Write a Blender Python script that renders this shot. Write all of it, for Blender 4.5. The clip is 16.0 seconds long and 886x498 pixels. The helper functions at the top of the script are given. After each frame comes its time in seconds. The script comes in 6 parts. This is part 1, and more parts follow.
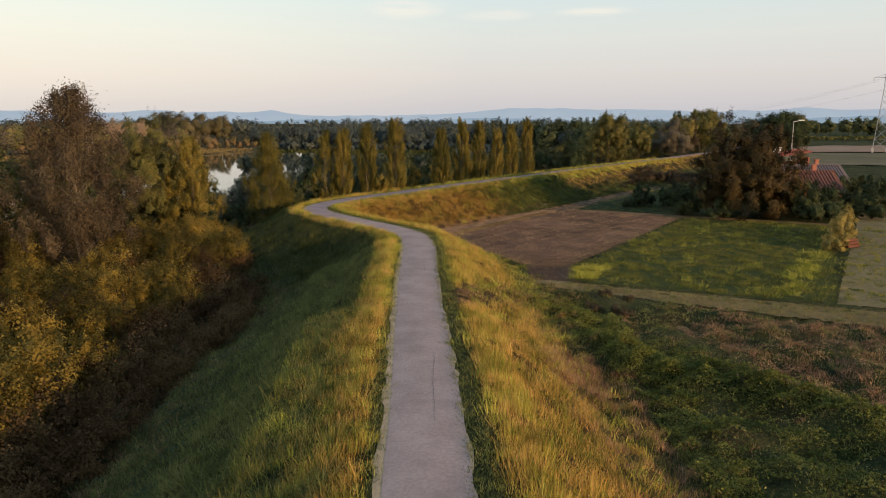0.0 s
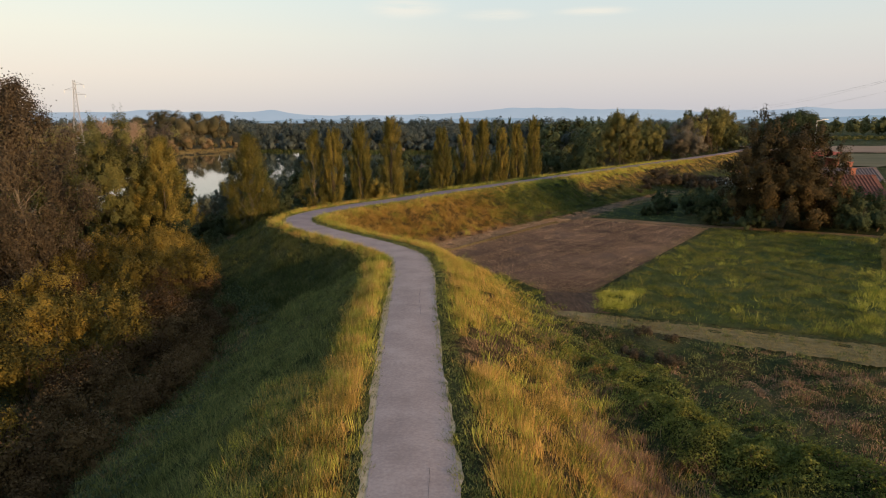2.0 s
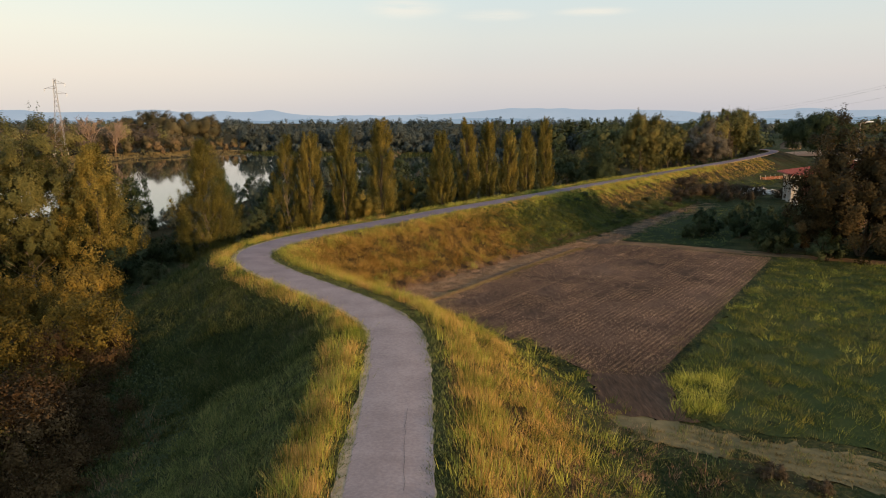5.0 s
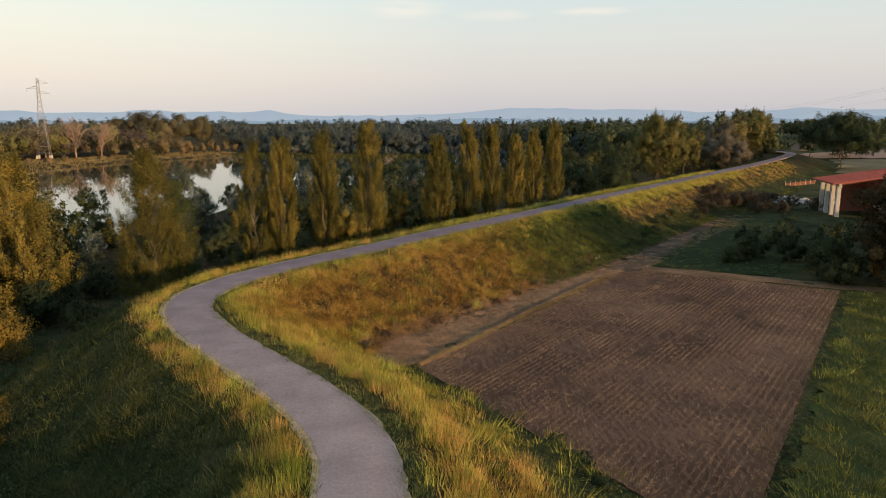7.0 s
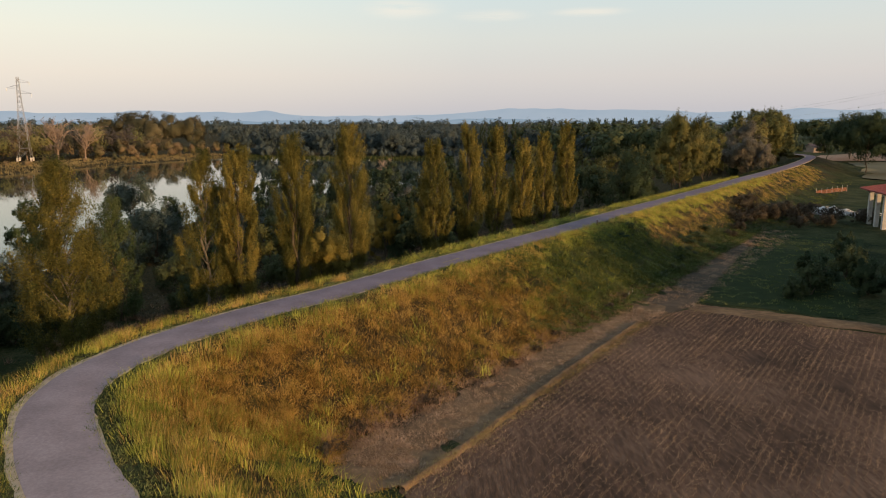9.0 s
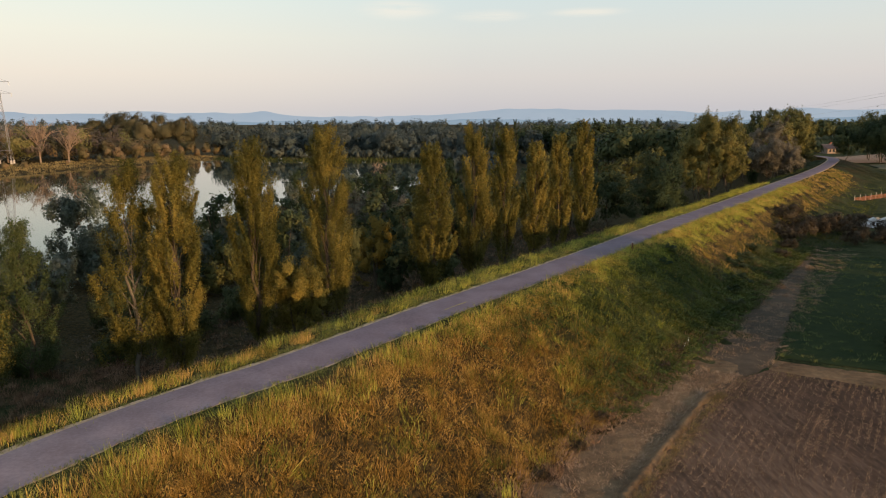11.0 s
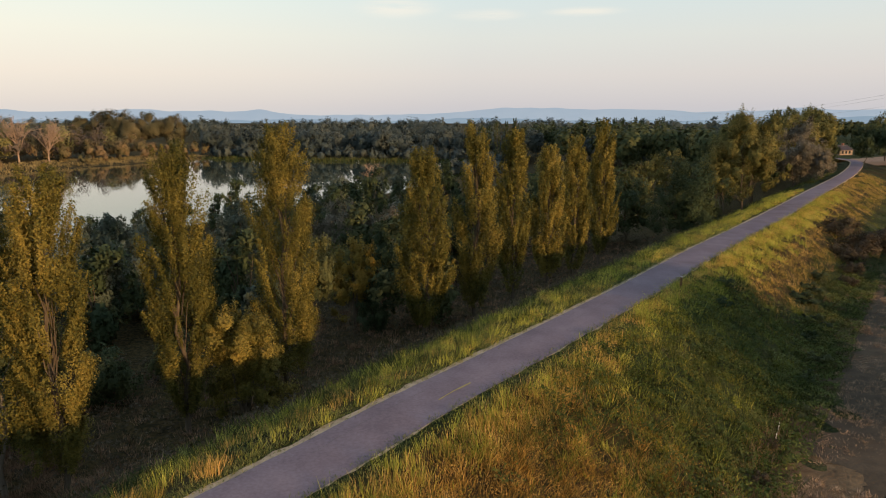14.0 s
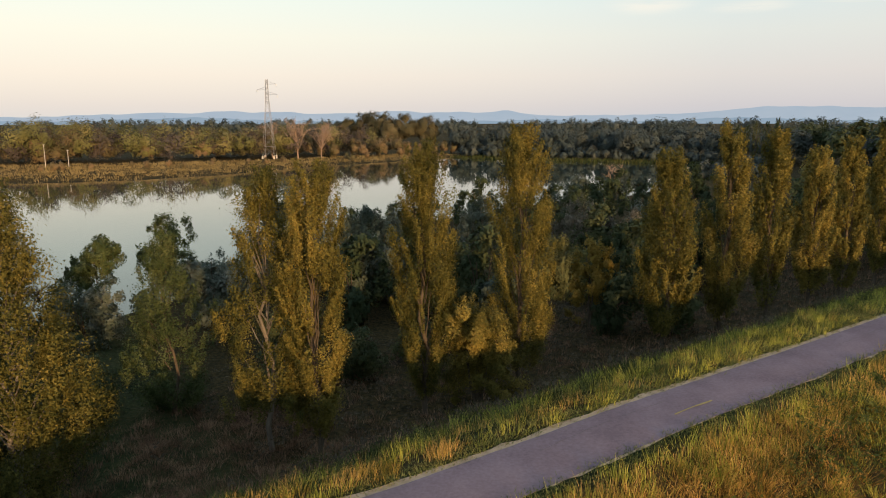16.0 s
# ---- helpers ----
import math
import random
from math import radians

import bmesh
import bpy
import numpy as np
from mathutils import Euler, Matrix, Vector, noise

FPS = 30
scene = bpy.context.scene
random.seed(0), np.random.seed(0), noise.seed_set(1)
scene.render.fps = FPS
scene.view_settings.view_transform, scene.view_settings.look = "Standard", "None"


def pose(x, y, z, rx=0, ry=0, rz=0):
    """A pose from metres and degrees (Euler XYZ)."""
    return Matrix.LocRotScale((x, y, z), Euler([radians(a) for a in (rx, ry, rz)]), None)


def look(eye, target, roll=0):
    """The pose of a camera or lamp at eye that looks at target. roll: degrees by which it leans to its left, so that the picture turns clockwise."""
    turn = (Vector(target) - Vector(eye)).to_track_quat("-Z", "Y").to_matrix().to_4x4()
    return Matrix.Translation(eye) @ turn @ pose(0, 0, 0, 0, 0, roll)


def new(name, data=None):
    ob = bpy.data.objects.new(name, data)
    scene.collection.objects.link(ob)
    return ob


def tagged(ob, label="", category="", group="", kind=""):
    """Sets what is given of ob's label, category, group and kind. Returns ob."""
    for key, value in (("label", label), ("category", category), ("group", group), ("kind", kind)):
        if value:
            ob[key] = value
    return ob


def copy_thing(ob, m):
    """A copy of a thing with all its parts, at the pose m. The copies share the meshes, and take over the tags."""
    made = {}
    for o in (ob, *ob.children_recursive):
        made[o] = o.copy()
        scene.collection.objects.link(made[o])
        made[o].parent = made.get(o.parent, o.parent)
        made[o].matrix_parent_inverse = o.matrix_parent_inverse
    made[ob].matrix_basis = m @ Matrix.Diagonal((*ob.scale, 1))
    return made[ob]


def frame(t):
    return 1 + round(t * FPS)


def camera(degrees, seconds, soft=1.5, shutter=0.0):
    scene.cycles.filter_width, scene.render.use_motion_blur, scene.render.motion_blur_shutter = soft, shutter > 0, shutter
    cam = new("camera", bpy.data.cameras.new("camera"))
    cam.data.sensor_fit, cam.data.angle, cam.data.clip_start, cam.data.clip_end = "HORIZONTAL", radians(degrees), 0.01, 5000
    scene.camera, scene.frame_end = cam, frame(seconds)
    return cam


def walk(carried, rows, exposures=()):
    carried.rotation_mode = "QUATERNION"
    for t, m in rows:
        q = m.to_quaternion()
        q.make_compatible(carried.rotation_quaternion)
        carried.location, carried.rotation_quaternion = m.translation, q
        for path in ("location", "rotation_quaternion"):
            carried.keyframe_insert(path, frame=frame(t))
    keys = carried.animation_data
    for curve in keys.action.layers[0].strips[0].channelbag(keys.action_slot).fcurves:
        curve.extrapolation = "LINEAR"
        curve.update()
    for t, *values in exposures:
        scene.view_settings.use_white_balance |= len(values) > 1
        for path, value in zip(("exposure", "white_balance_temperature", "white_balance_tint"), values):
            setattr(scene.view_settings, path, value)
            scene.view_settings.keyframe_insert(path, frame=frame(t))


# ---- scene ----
cam = camera(64.0, 16.0, soft=1.0)
PATH = [
    (0, (-0.026, 2.493, 14.567), (0.021, 4.461, 14.211), 0),
    (0.5, (-0.006, 4.791, 14.547), (0.042, 6.759, 14.19), 0),
    (1, (0.099, 7.18, 14.525), (0.145, 9.148, 14.169), 0),
    (1.5, (0.198, 9.773, 14.523), (0.244, 11.74, 14.166), 0),
    (2, (0.225, 12.28, 14.5), (0.27, 14.248, 14.143), 0),
    (2.5, (0.235, 14.86, 14.496), (0.281, 16.828, 14.139), 0),
    (3, (0.269, 17.496, 14.507), (0.315, 19.464, 14.15), 0),
    (3.5, (0.27, 20.267, 14.552), (0.317, 22.234, 14.195), 0),
    (4, (0.309, 23.105, 14.61), (0.357, 25.073, 14.254), 0.1),
    (6.5, (0.893, 37.954, 15.026), (0.943, 39.921, 14.67), 0),
    (7, (1.019, 41.262, 15.081), (1.07, 43.229, 14.725), 0),
    (7.5, (1.127, 44.584, 15.089), (1.179, 46.551, 14.734), 0),
    (8, (1.269, 47.864, 15.14), (1.322, 49.831, 14.785), 0),
    (8.5, (1.382, 51.077, 15.194), (1.436, 53.045, 14.839), 0),
    (9, (1.463, 54.204, 15.243), (1.519, 56.171, 14.888), 0),
    (9.2, (1.48, 55.432, 15.244), (1.537, 57.399, 14.889), 0.1),
    (11.3, (1.713, 68.729, 15.243), (1.774, 70.697, 14.889), -0.1),
    (11.5, (1.741, 69.976, 15.262), (1.803, 71.943, 14.906), 0),
    (12, (1.846, 73.108, 15.302), (1.909, 75.075, 14.946), 0),
    (12.5, (1.926, 75.672, 15.338), (1.991, 77.639, 14.981), 0),
    (13, (2.015, 77.537, 15.301), (2.081, 79.504, 14.945), 0),
    (13.5, (2.108, 78.689, 15.263), (2.177, 80.656, 14.907), 0),
    (14, (2.171, 79.206, 15.266), (2.241, 81.172, 14.909), 0.1),
    (14.5, (2.176, 79.348, 15.244), (2.241, 81.316, 14.887), 0.1),
    (15, (2.065, 79.428, 15.2), (1.93, 81.391, 14.843), 0),
    (15.5, (2.046, 79.372, 15.195), (1.638, 81.296, 14.839), -0.1),
    (16, (2.093, 79.318, 15.199), (1.51, 81.198, 14.843), -0.1),
]
walk(cam, [(t, look(eye, target, roll)) for t, eye, target, roll in PATH], [(0, 0.01), (3, -0.04), (7, -0.01), (9, -0.07), (11.5, -0.03), (12.5, 0.0), (14.5, 0.0), (15.5, 0.04), (16, 0.05)])

# ---- world, sun, exposure ----
SUN_DIR = Vector((0.68, -0.73, 0.165)).normalized()
world = bpy.data.worlds.new("evening_sky")
scene.world = world
world.use_nodes = True
wn, wl = world.node_tree.nodes, world.node_tree.links
wn.clear()
w_out = wn.new("ShaderNodeOutputWorld")
w_bg = wn.new("ShaderNodeBackground")
w_sky = wn.new("ShaderNodeTexSky")
w_sky.sky_type = "NISHITA"
w_sky.sun_disc = False
w_sky.sun_elevation = math.asin(SUN_DIR.z)
w_sky.sun_rotation = math.atan2(SUN_DIR.x, SUN_DIR.y)
w_tc = wn.new("ShaderNodeTexCoord")
w_sep = wn.new("ShaderNodeSeparateXYZ")
wl.new(w_tc.outputs["Generated"], w_sep.inputs[0])
w_ramp = wn.new("ShaderNodeValToRGB")
wl.new(w_sep.outputs["Z"], w_ramp.inputs[0])
SKY = [(0.0, (0.52, 0.53, 0.59)), (0.02, (0.56, 0.54, 0.58)), (0.06, (0.66, 0.61, 0.60)), (0.11, (0.69, 0.69, 0.65)), (0.17, (0.64, 0.725, 0.72)), (0.30, (0.52, 0.65, 0.70)), (1.0, (0.33, 0.47, 0.75))]
w_el = w_ramp.color_ramp.elements
w_el[0].position, w_el[0].color = SKY[0][0], (*SKY[0][1], 1)
w_el[1].position, w_el[1].color = SKY[-1][0], (*SKY[-1][1], 1)
for p, c in SKY[1:-1]:
    e = w_el.new(p)
    e.color = (*c, 1)
# brighter, creamier towards the west-north-west
w_dot = wn.new("ShaderNodeVectorMath")
w_dot.operation = "DOT_PRODUCT"
wl.new(w_tc.outputs["Generated"], w_dot.inputs[0])
w_dot.inputs[1].default_value = (-0.80, 0.60, 0.08)
w_mr = wn.new("ShaderNodeMapRange")
wl.new(w_dot.outputs["Value"], w_mr.inputs[0])
w_mr.inputs[1].default_value, w_mr.inputs[2].default_value = 0.55, 1.0
w_warm = wn.new("ShaderNodeMix")
w_warm.data_type = "RGBA"
w_warm.blend_type = "MULTIPLY"
wl.new(w_mr.outputs[0], w_warm.inputs[0])
wl.new(w_ramp.outputs[0], w_warm.inputs[6])
w_warm.inputs[7].default_value = (1.28, 1.20, 1.06, 1)
# thin streaks of high cloud
w_map = wn.new("ShaderNodeMapping")
w_map.inputs["Scale"].default_value = (9, 3, 75)
wl.new(w_tc.outputs["Generated"], w_map.inputs[0])
w_noise = wn.new("ShaderNodeTexNoise")
w_noise.inputs["Scale"].default_value, w_noise.inputs["Detail"].default_value, w_noise.inputs["Roughness"].default_value = 1.6, 6, 0.6
wl.new(w_map.outputs[0], w_noise.inputs[0])
w_cr = wn.new("ShaderNodeMapRange")
wl.new(w_noise.outputs[0], w_cr.inputs[0])
w_cr.inputs[1].default_value, w_cr.inputs[2].default_value, w_cr.inputs[4].default_value = 0.22, 0.58, 0.75
w_masks = None
for cx, cz, rx, rz in ((-0.026, 0.147, 0.055, 0.013), (0.092, 0.139, 0.050, 0.008), (0.22, 0.141, 0.050, 0.006), (-0.30, 0.19, 0.12, 0.012)):
    w_s = wn.new("ShaderNodeVectorMath")
    w_s.operation = "SUBTRACT"
    wl.new(w_tc.outputs["Generated"], w_s.inputs[0])
    w_s.inputs[1].default_value = (cx, 0, cz)
    w_m = wn.new("ShaderNodeVectorMath")
    w_m.operation = "MULTIPLY"
    wl.new(w_s.outputs[0], w_m.inputs[0])
    w_m.inputs[1].default_value = (1 / rx, 0, 1 / rz)
    w_l = wn.new("ShaderNodeVectorMath")
    w_l.operation = "LENGTH"
    wl.new(w_m.outputs[0], w_l.inputs[0])
    w_f = wn.new("ShaderNodeMapRange")
    w_f.interpolation_type = "SMOOTHSTEP"
    wl.new(w_l.outputs["Value"], w_f.inputs[0])
    w_f.inputs[1].default_value, w_f.inputs[2].default_value, w_f.inputs[3].default_value, w_f.inputs[4].default_value = 0.2, 1.3, 1.0, 0.0
    if w_masks is None:
        w_masks = w_f.outputs[0]
    else:
        w_x = wn.new("ShaderNodeMath")
        w_x.operation = "MAXIMUM"
        wl.new(w_masks, w_x.inputs[0])
        wl.new(w_f.outputs[0], w_x.inputs[1])
        w_masks = w_x.outputs[0]
w_cm = wn.new("ShaderNodeMath")
w_cm.operation = "MULTIPLY"
wl.new(w_cr.outputs[0], w_cm.inputs[0])
wl.new(w_masks, w_cm.inputs[1])
w_cloud = wn.new("ShaderNodeMix")
w_cloud.data_type = "RGBA"
wl.new(w_cm.outputs[0], w_cloud.inputs[0])
wl.new(w_warm.outputs[2], w_cloud.inputs[6])
w_cloud.inputs[7].default_value = (0.86, 0.80, 0.70, 1)
w_add = wn.new("ShaderNodeMix")
w_add.data_type = "RGBA"
w_add.blend_type = "ADD"
w_add.inputs[0].default_value = 0.02
wl.new(w_cloud.outputs[2], w_add.inputs[6])
wl.new(w_sky.outputs[0], w_add.inputs[7])
wl.new(w_add.outputs[2], w_bg.inputs[0])
w_bg.inputs[1].default_value = 1.0
wl.new(w_bg.outputs[0], w_out.inputs[0])

sun_data = bpy.data.lights.new("sun", "SUN")
sun_data.energy, sun_data.angle, sun_data.color = 5.3, radians(1.2), (1.0, 0.64, 0.33)
sun = new("sun", sun_data)
sun.matrix_world = look((0, 0, 300), Vector((0, 0, 300)) - SUN_DIR)
scene.view_settings.exposure = 0.0


# ---- materials ----
DIR2 = math.atan2(0.80, 0.60)  # the way the furrows run


def material(name, colours, rough=0.8, scale=1.0, detail=6, bump=0.0, bump_scale=None, island=0.0, objrand=0.0, translucent=0.0, metal=0.0, coarse=None, emit=0.0, stretch=None, spec=None, contrast=0.2):
    """Noise-driven mix of two or three colours at two scales, with optional variation by island and by object."""
    m = bpy.data.materials.new(name)
    m.use_nodes = True
    n, l = m.node_tree.nodes, m.node_tree.links
    b = n["Principled BSDF"]
    out = n["Material Output"]
    tc = n.new("ShaderNodeTexCoord")
    vec = tc.outputs["Object"]
    if stretch:
        mp = n.new("ShaderNodeMapping")
        mp.inputs["Scale"].default_value = stretch[:3]
        if len(stretch) > 3:
            mp.inputs["Rotation"].default_value = (0, 0, stretch[3])
        l.new(vec, mp.inputs[0])
        vec = mp.outputs[0]
    no = n.new("ShaderNodeTexNoise")
    no.inputs["Scale"].default_value, no.inputs["Detail"].default_value, no.inputs["Roughness"].default_value = scale, detail, 0.62
    l.new(vec, no.inputs[0])
    fac = no.outputs[0]
    if coarse:
        nb = n.new("ShaderNodeTexNoise")
        nb.inputs["Scale"].default_value, nb.inputs["Detail"].default_value = coarse, 3
        l.new(tc.outputs["Object"], nb.inputs[0])
        mx = n.new("ShaderNodeMix")
        mx.inputs[0].default_value = 0.5
        l.new(fac, mx.inputs[2])
        l.new(nb.outputs[0], mx.inputs[3])
        fac = mx.outputs[0]
    for amount, kind, sock in ((island, "ShaderNodeNewGeometry", "Random Per Island"), (objrand, "ShaderNodeObjectInfo", "Random")):
        if amount:
            src = n.new(kind)
            mx = n.new("ShaderNodeMix")
            mx.inputs[0].default_value = amount
            l.new(fac, mx.inputs[2])
            l.new(src.outputs[sock], mx.inputs[3])
            fac = mx.outputs[0]
    ramp = n.new("ShaderNodeValToRGB")
    l.new(fac, ramp.inputs[0])
    el = ramp.color_ramp.elements
    lo, hi = 0.5 - contrast, 0.5 + contrast
    el[0].position, el[0].color = lo, (*colours[0], 1)
    el[1].position, el[1].color = hi, (*colours[-1], 1)
    for i, c in enumerate(colours[1:-1]):
        e = el.new(lo + (hi - lo) * (i + 1) / (len(colours) - 1))
        e.color = (*c, 1)
    l.new(ramp.outputs[0], b.inputs["Base Color"])
    b.inputs["Roughness"].default_value, b.inputs["Metallic"].default_value = rough, metal
    b.inputs["Specular IOR Level"].default_value = spec if spec is not None else (0.05 if rough > 0.82 or translucent else 0.3)
    if emit:
        l.new(ramp.outputs[0], b.inputs["Emission Color"])
        b.inputs["Emission Strength"].default_value = emit
    if bump:
        bp = n.new("ShaderNodeBump")
        bp.inputs["Strength"].default_value, bp.inputs["Distance"].default_value = 1.0, bump
        bn = no
        if bump_scale:
            bn = n.new("ShaderNodeTexNoise")
            bn.inputs["Scale"].default_value, bn.inputs["Detail"].default_value = bump_scale, 5
            l.new(vec, bn.inputs[0])
        l.new(bn.outputs[0], bp.inputs["Height"])
        l.new(bp.outputs[0], b.inputs["Normal"])
    if translucent:
        tr = n.new("ShaderNodeBsdfTranslucent")
        l.new(ramp.outputs[0], tr.inputs[0])
        ms = n.new("ShaderNodeMixShader")
        ms.inputs[0].default_value = translucent
        l.new(b.outputs[0], ms.inputs[1])
        l.new(tr.outputs[0], ms.inputs[2])
        l.new(ms.outputs[0], out.inputs[0])
    return m


def two_turfs(a, b):
    """Turf that turns from green to straw by the ground's own dryness."""
    m = material("dyke_turf", a, 0.95, 4.5, 9, 0.25, 5, coarse=0.25, contrast=0.12)
    n, l = m.node_tree.nodes, m.node_tree.links
    bs = n["Principled BSDF"]
    first = bs.inputs["Base Color"].links[0].from_socket
    no = n.new("ShaderNodeTexNoise")
    no.inputs["Scale"].default_value, no.inputs["Detail"].default_value = 4.0, 9
    tc = n.new("ShaderNodeTexCoord")
    l.new(tc.outputs["Object"], no.inputs[0])
    rp = n.new("ShaderNodeValToRGB")
    l.new(no.outputs[0], rp.inputs[0])
    rp.color_ramp.elements[0].position, rp.color_ramp.elements[0].color = 0.4, (*b[0], 1)
    rp.color_ramp.elements[1].position, rp.color_ramp.elements[1].color = 0.6, (*b[1], 1)
    at = n.new("ShaderNodeAttribute")
    at.attribute_name = "dryness"
    ad = n.new("ShaderNodeMath")
    ad.operation = "MULTIPLY_ADD"
    l.new(no.outputs[0], ad.inputs[0])
    ad.inputs[1].default_value = 1.0
    l.new(at.outputs["Fac"], ad.inputs[2])
    mr = n.new("ShaderNodeMapRange")
    l.new(ad.outputs[0], mr.inputs[0])
    mr.inputs[1].default_value, mr.inputs[2].default_value = 0.7, 1.3
    mx = n.new("ShaderNodeMix")
    mx.data_type = "RGBA"
    l.new(mr.outputs[0], mx.inputs[0])
    l.new(first, mx.inputs[6])
    l.new(rp.outputs[0], mx.inputs[7])
    l.new(mx.outputs[2], bs.inputs["Base Color"])
    return m


# Turf colours kept very dark to stand for shade between the tufts.
M_DYKE = two_turfs([(0.010, 0.015, 0.006), (0.034, 0.042, 0.014), (0.075, 0.066, 0.027)], [(0.026, 0.019, 0.009), (0.078, 0.053, 0.020)])
M_ASPHALT = material("asphalt", [(0.222, 0.171, 0.160), (0.274, 0.212, 0.198), (0.330, 0.260, 0.240)], 0.9, 9, 10, 0.004, 60, coarse=0.6, contrast=0.13)
an, al = M_ASPHALT.node_tree.nodes, M_ASPHALT.node_tree.links
a_base = an["Principled BSDF"].inputs["Base Color"]
a_first = a_base.links[0].from_socket
# Asphalt tint by y: lighter and warmer to 64, darker and bluer past 98.
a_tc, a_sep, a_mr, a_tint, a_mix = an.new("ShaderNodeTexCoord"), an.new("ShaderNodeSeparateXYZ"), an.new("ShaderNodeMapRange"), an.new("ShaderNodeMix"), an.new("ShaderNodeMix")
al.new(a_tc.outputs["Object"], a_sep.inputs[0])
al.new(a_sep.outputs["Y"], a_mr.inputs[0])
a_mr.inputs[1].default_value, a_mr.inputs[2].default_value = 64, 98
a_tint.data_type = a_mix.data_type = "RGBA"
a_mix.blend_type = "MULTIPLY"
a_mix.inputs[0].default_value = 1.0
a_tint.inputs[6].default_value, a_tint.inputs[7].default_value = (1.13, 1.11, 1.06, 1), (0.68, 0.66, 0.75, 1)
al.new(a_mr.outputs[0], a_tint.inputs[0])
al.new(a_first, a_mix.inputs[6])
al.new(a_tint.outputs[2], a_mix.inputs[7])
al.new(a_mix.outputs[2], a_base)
M_DUST = material("dusty_edge", [(0.27, 0.202, 0.126), (0.486, 0.364, 0.228)], 0.95, 3, 6, 0.02)
M_TILLED = material("tilled_soil", [(0.039, 0.026, 0.017), (0.089, 0.053, 0.033), (0.164, 0.099, 0.062)], 0.95, 5.0, 12, 0.05, 9, coarse=0.16, stretch=(1.0, 0.22, 1.0, -DIR2), contrast=0.16)
M_STRAW_STRIP = material("dry_strip", [(0.098, 0.085, 0.038), (0.227, 0.168, 0.079)], 0.95, 2.0, 8, 0.05, 8, coarse=0.5)
M_MEADOW = material("meadow_turf", [(0.022, 0.036, 0.011), (0.042, 0.054, 0.016), (0.08, 0.07, 0.024)], 0.95, 0.7, 8, 0.12, 4, coarse=0.15)
# Lawn and track colours lowered for the tree shade lying on them.
M_LAWN = material("lawn_turf", [(0.016, 0.025, 0.009), (0.03, 0.039, 0.012)], 0.95, 1.2, 8, 0.05, 6)
M_TRACK = material("earth_track", [(0.048, 0.036, 0.023), (0.108, 0.076, 0.048)], 0.95, 1.5, 8, 0.04, 8, coarse=0.3)
M_DRYMARGIN = material("dry_margin", [(0.087, 0.055, 0.03), (0.216, 0.135, 0.07)], 0.95, 2.5, 9, 0.08, 7, coarse=0.4, contrast=0.14)
M_FARFIELD = material("pale_stubble_field", [(0.19, 0.125, 0.085), (0.30, 0.205, 0.14)], 0.95, 0.05, 6, coarse=0.01)
M_FARGREEN = material("dull_far_meadow", [(0.093, 0.087, 0.048), (0.178, 0.144, 0.083)], 0.95, 0.06, 6, coarse=0.015)

M_GOLD = material("golden_grass", [(0.130, 0.118, 0.026), (0.405, 0.272, 0.058), (0.72, 0.435, 0.150)], 0.85, 0.7, 5, contrast=0.13, island=0.3, translucent=0.3)
M_RUST = material("rusty_grass", [(0.088, 0.057, 0.015), (0.308, 0.174, 0.035), (0.572, 0.347, 0.095)], 0.85, 1.0, 4, contrast=0.16, island=0.28, translucent=0.3)
M_GREEN = material("green_grass", [(0.073, 0.098, 0.016), (0.168, 0.176, 0.029), (0.364, 0.295, 0.058)], 0.85, 0.9, 4, contrast=0.14, island=0.24, translucent=0.3)
# Darkened by a quarter: shade of the river slope is partly in this green.
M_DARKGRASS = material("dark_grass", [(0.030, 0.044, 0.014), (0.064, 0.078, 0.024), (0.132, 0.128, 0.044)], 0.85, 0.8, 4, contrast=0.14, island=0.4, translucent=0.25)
M_REED = material("bank_reeds", [(0.11, 0.085, 0.035), (0.22, 0.165, 0.07), (0.34, 0.26, 0.12)], 0.9, 0.1, 4, island=0.2, translucent=0.2)
M_LUSH = material("lush_grass", [(0.071, 0.089, 0.03), (0.147, 0.163, 0.052), (0.286, 0.26, 0.089)], 0.8, 0.8, 4, contrast=0.14, island=0.3, translucent=0.3)
M_MEADOWGRASS = material("meadow_grass_blades", [(0.044, 0.060, 0.020), (0.094, 0.108, 0.034), (0.200, 0.180, 0.058)], 0.85, 0.5, 4, contrast=0.14, island=0.28, translucent=0.3)
M_CREST = material("crest_grass", [(0.134, 0.166, 0.026), (0.336, 0.338, 0.053), (0.618, 0.554, 0.112)], 0.85, 0.7, 4, contrast=0.14, island=0.24, translucent=0.3)
M_STUBBLE = material("stubble_straw", [(0.166, 0.111, 0.069), (0.326, 0.216, 0.138), (0.509, 0.343, 0.216)], 0.9, 0.5, 4, island=0.35, translucent=0.15)
M_BROWN = material("withered_weeds", [(0.105, 0.064, 0.040), (0.235, 0.140, 0.086), (0.42, 0.262, 0.160)], 0.9, 0.9, 4, contrast=0.14, island=0.24, translucent=0.2)

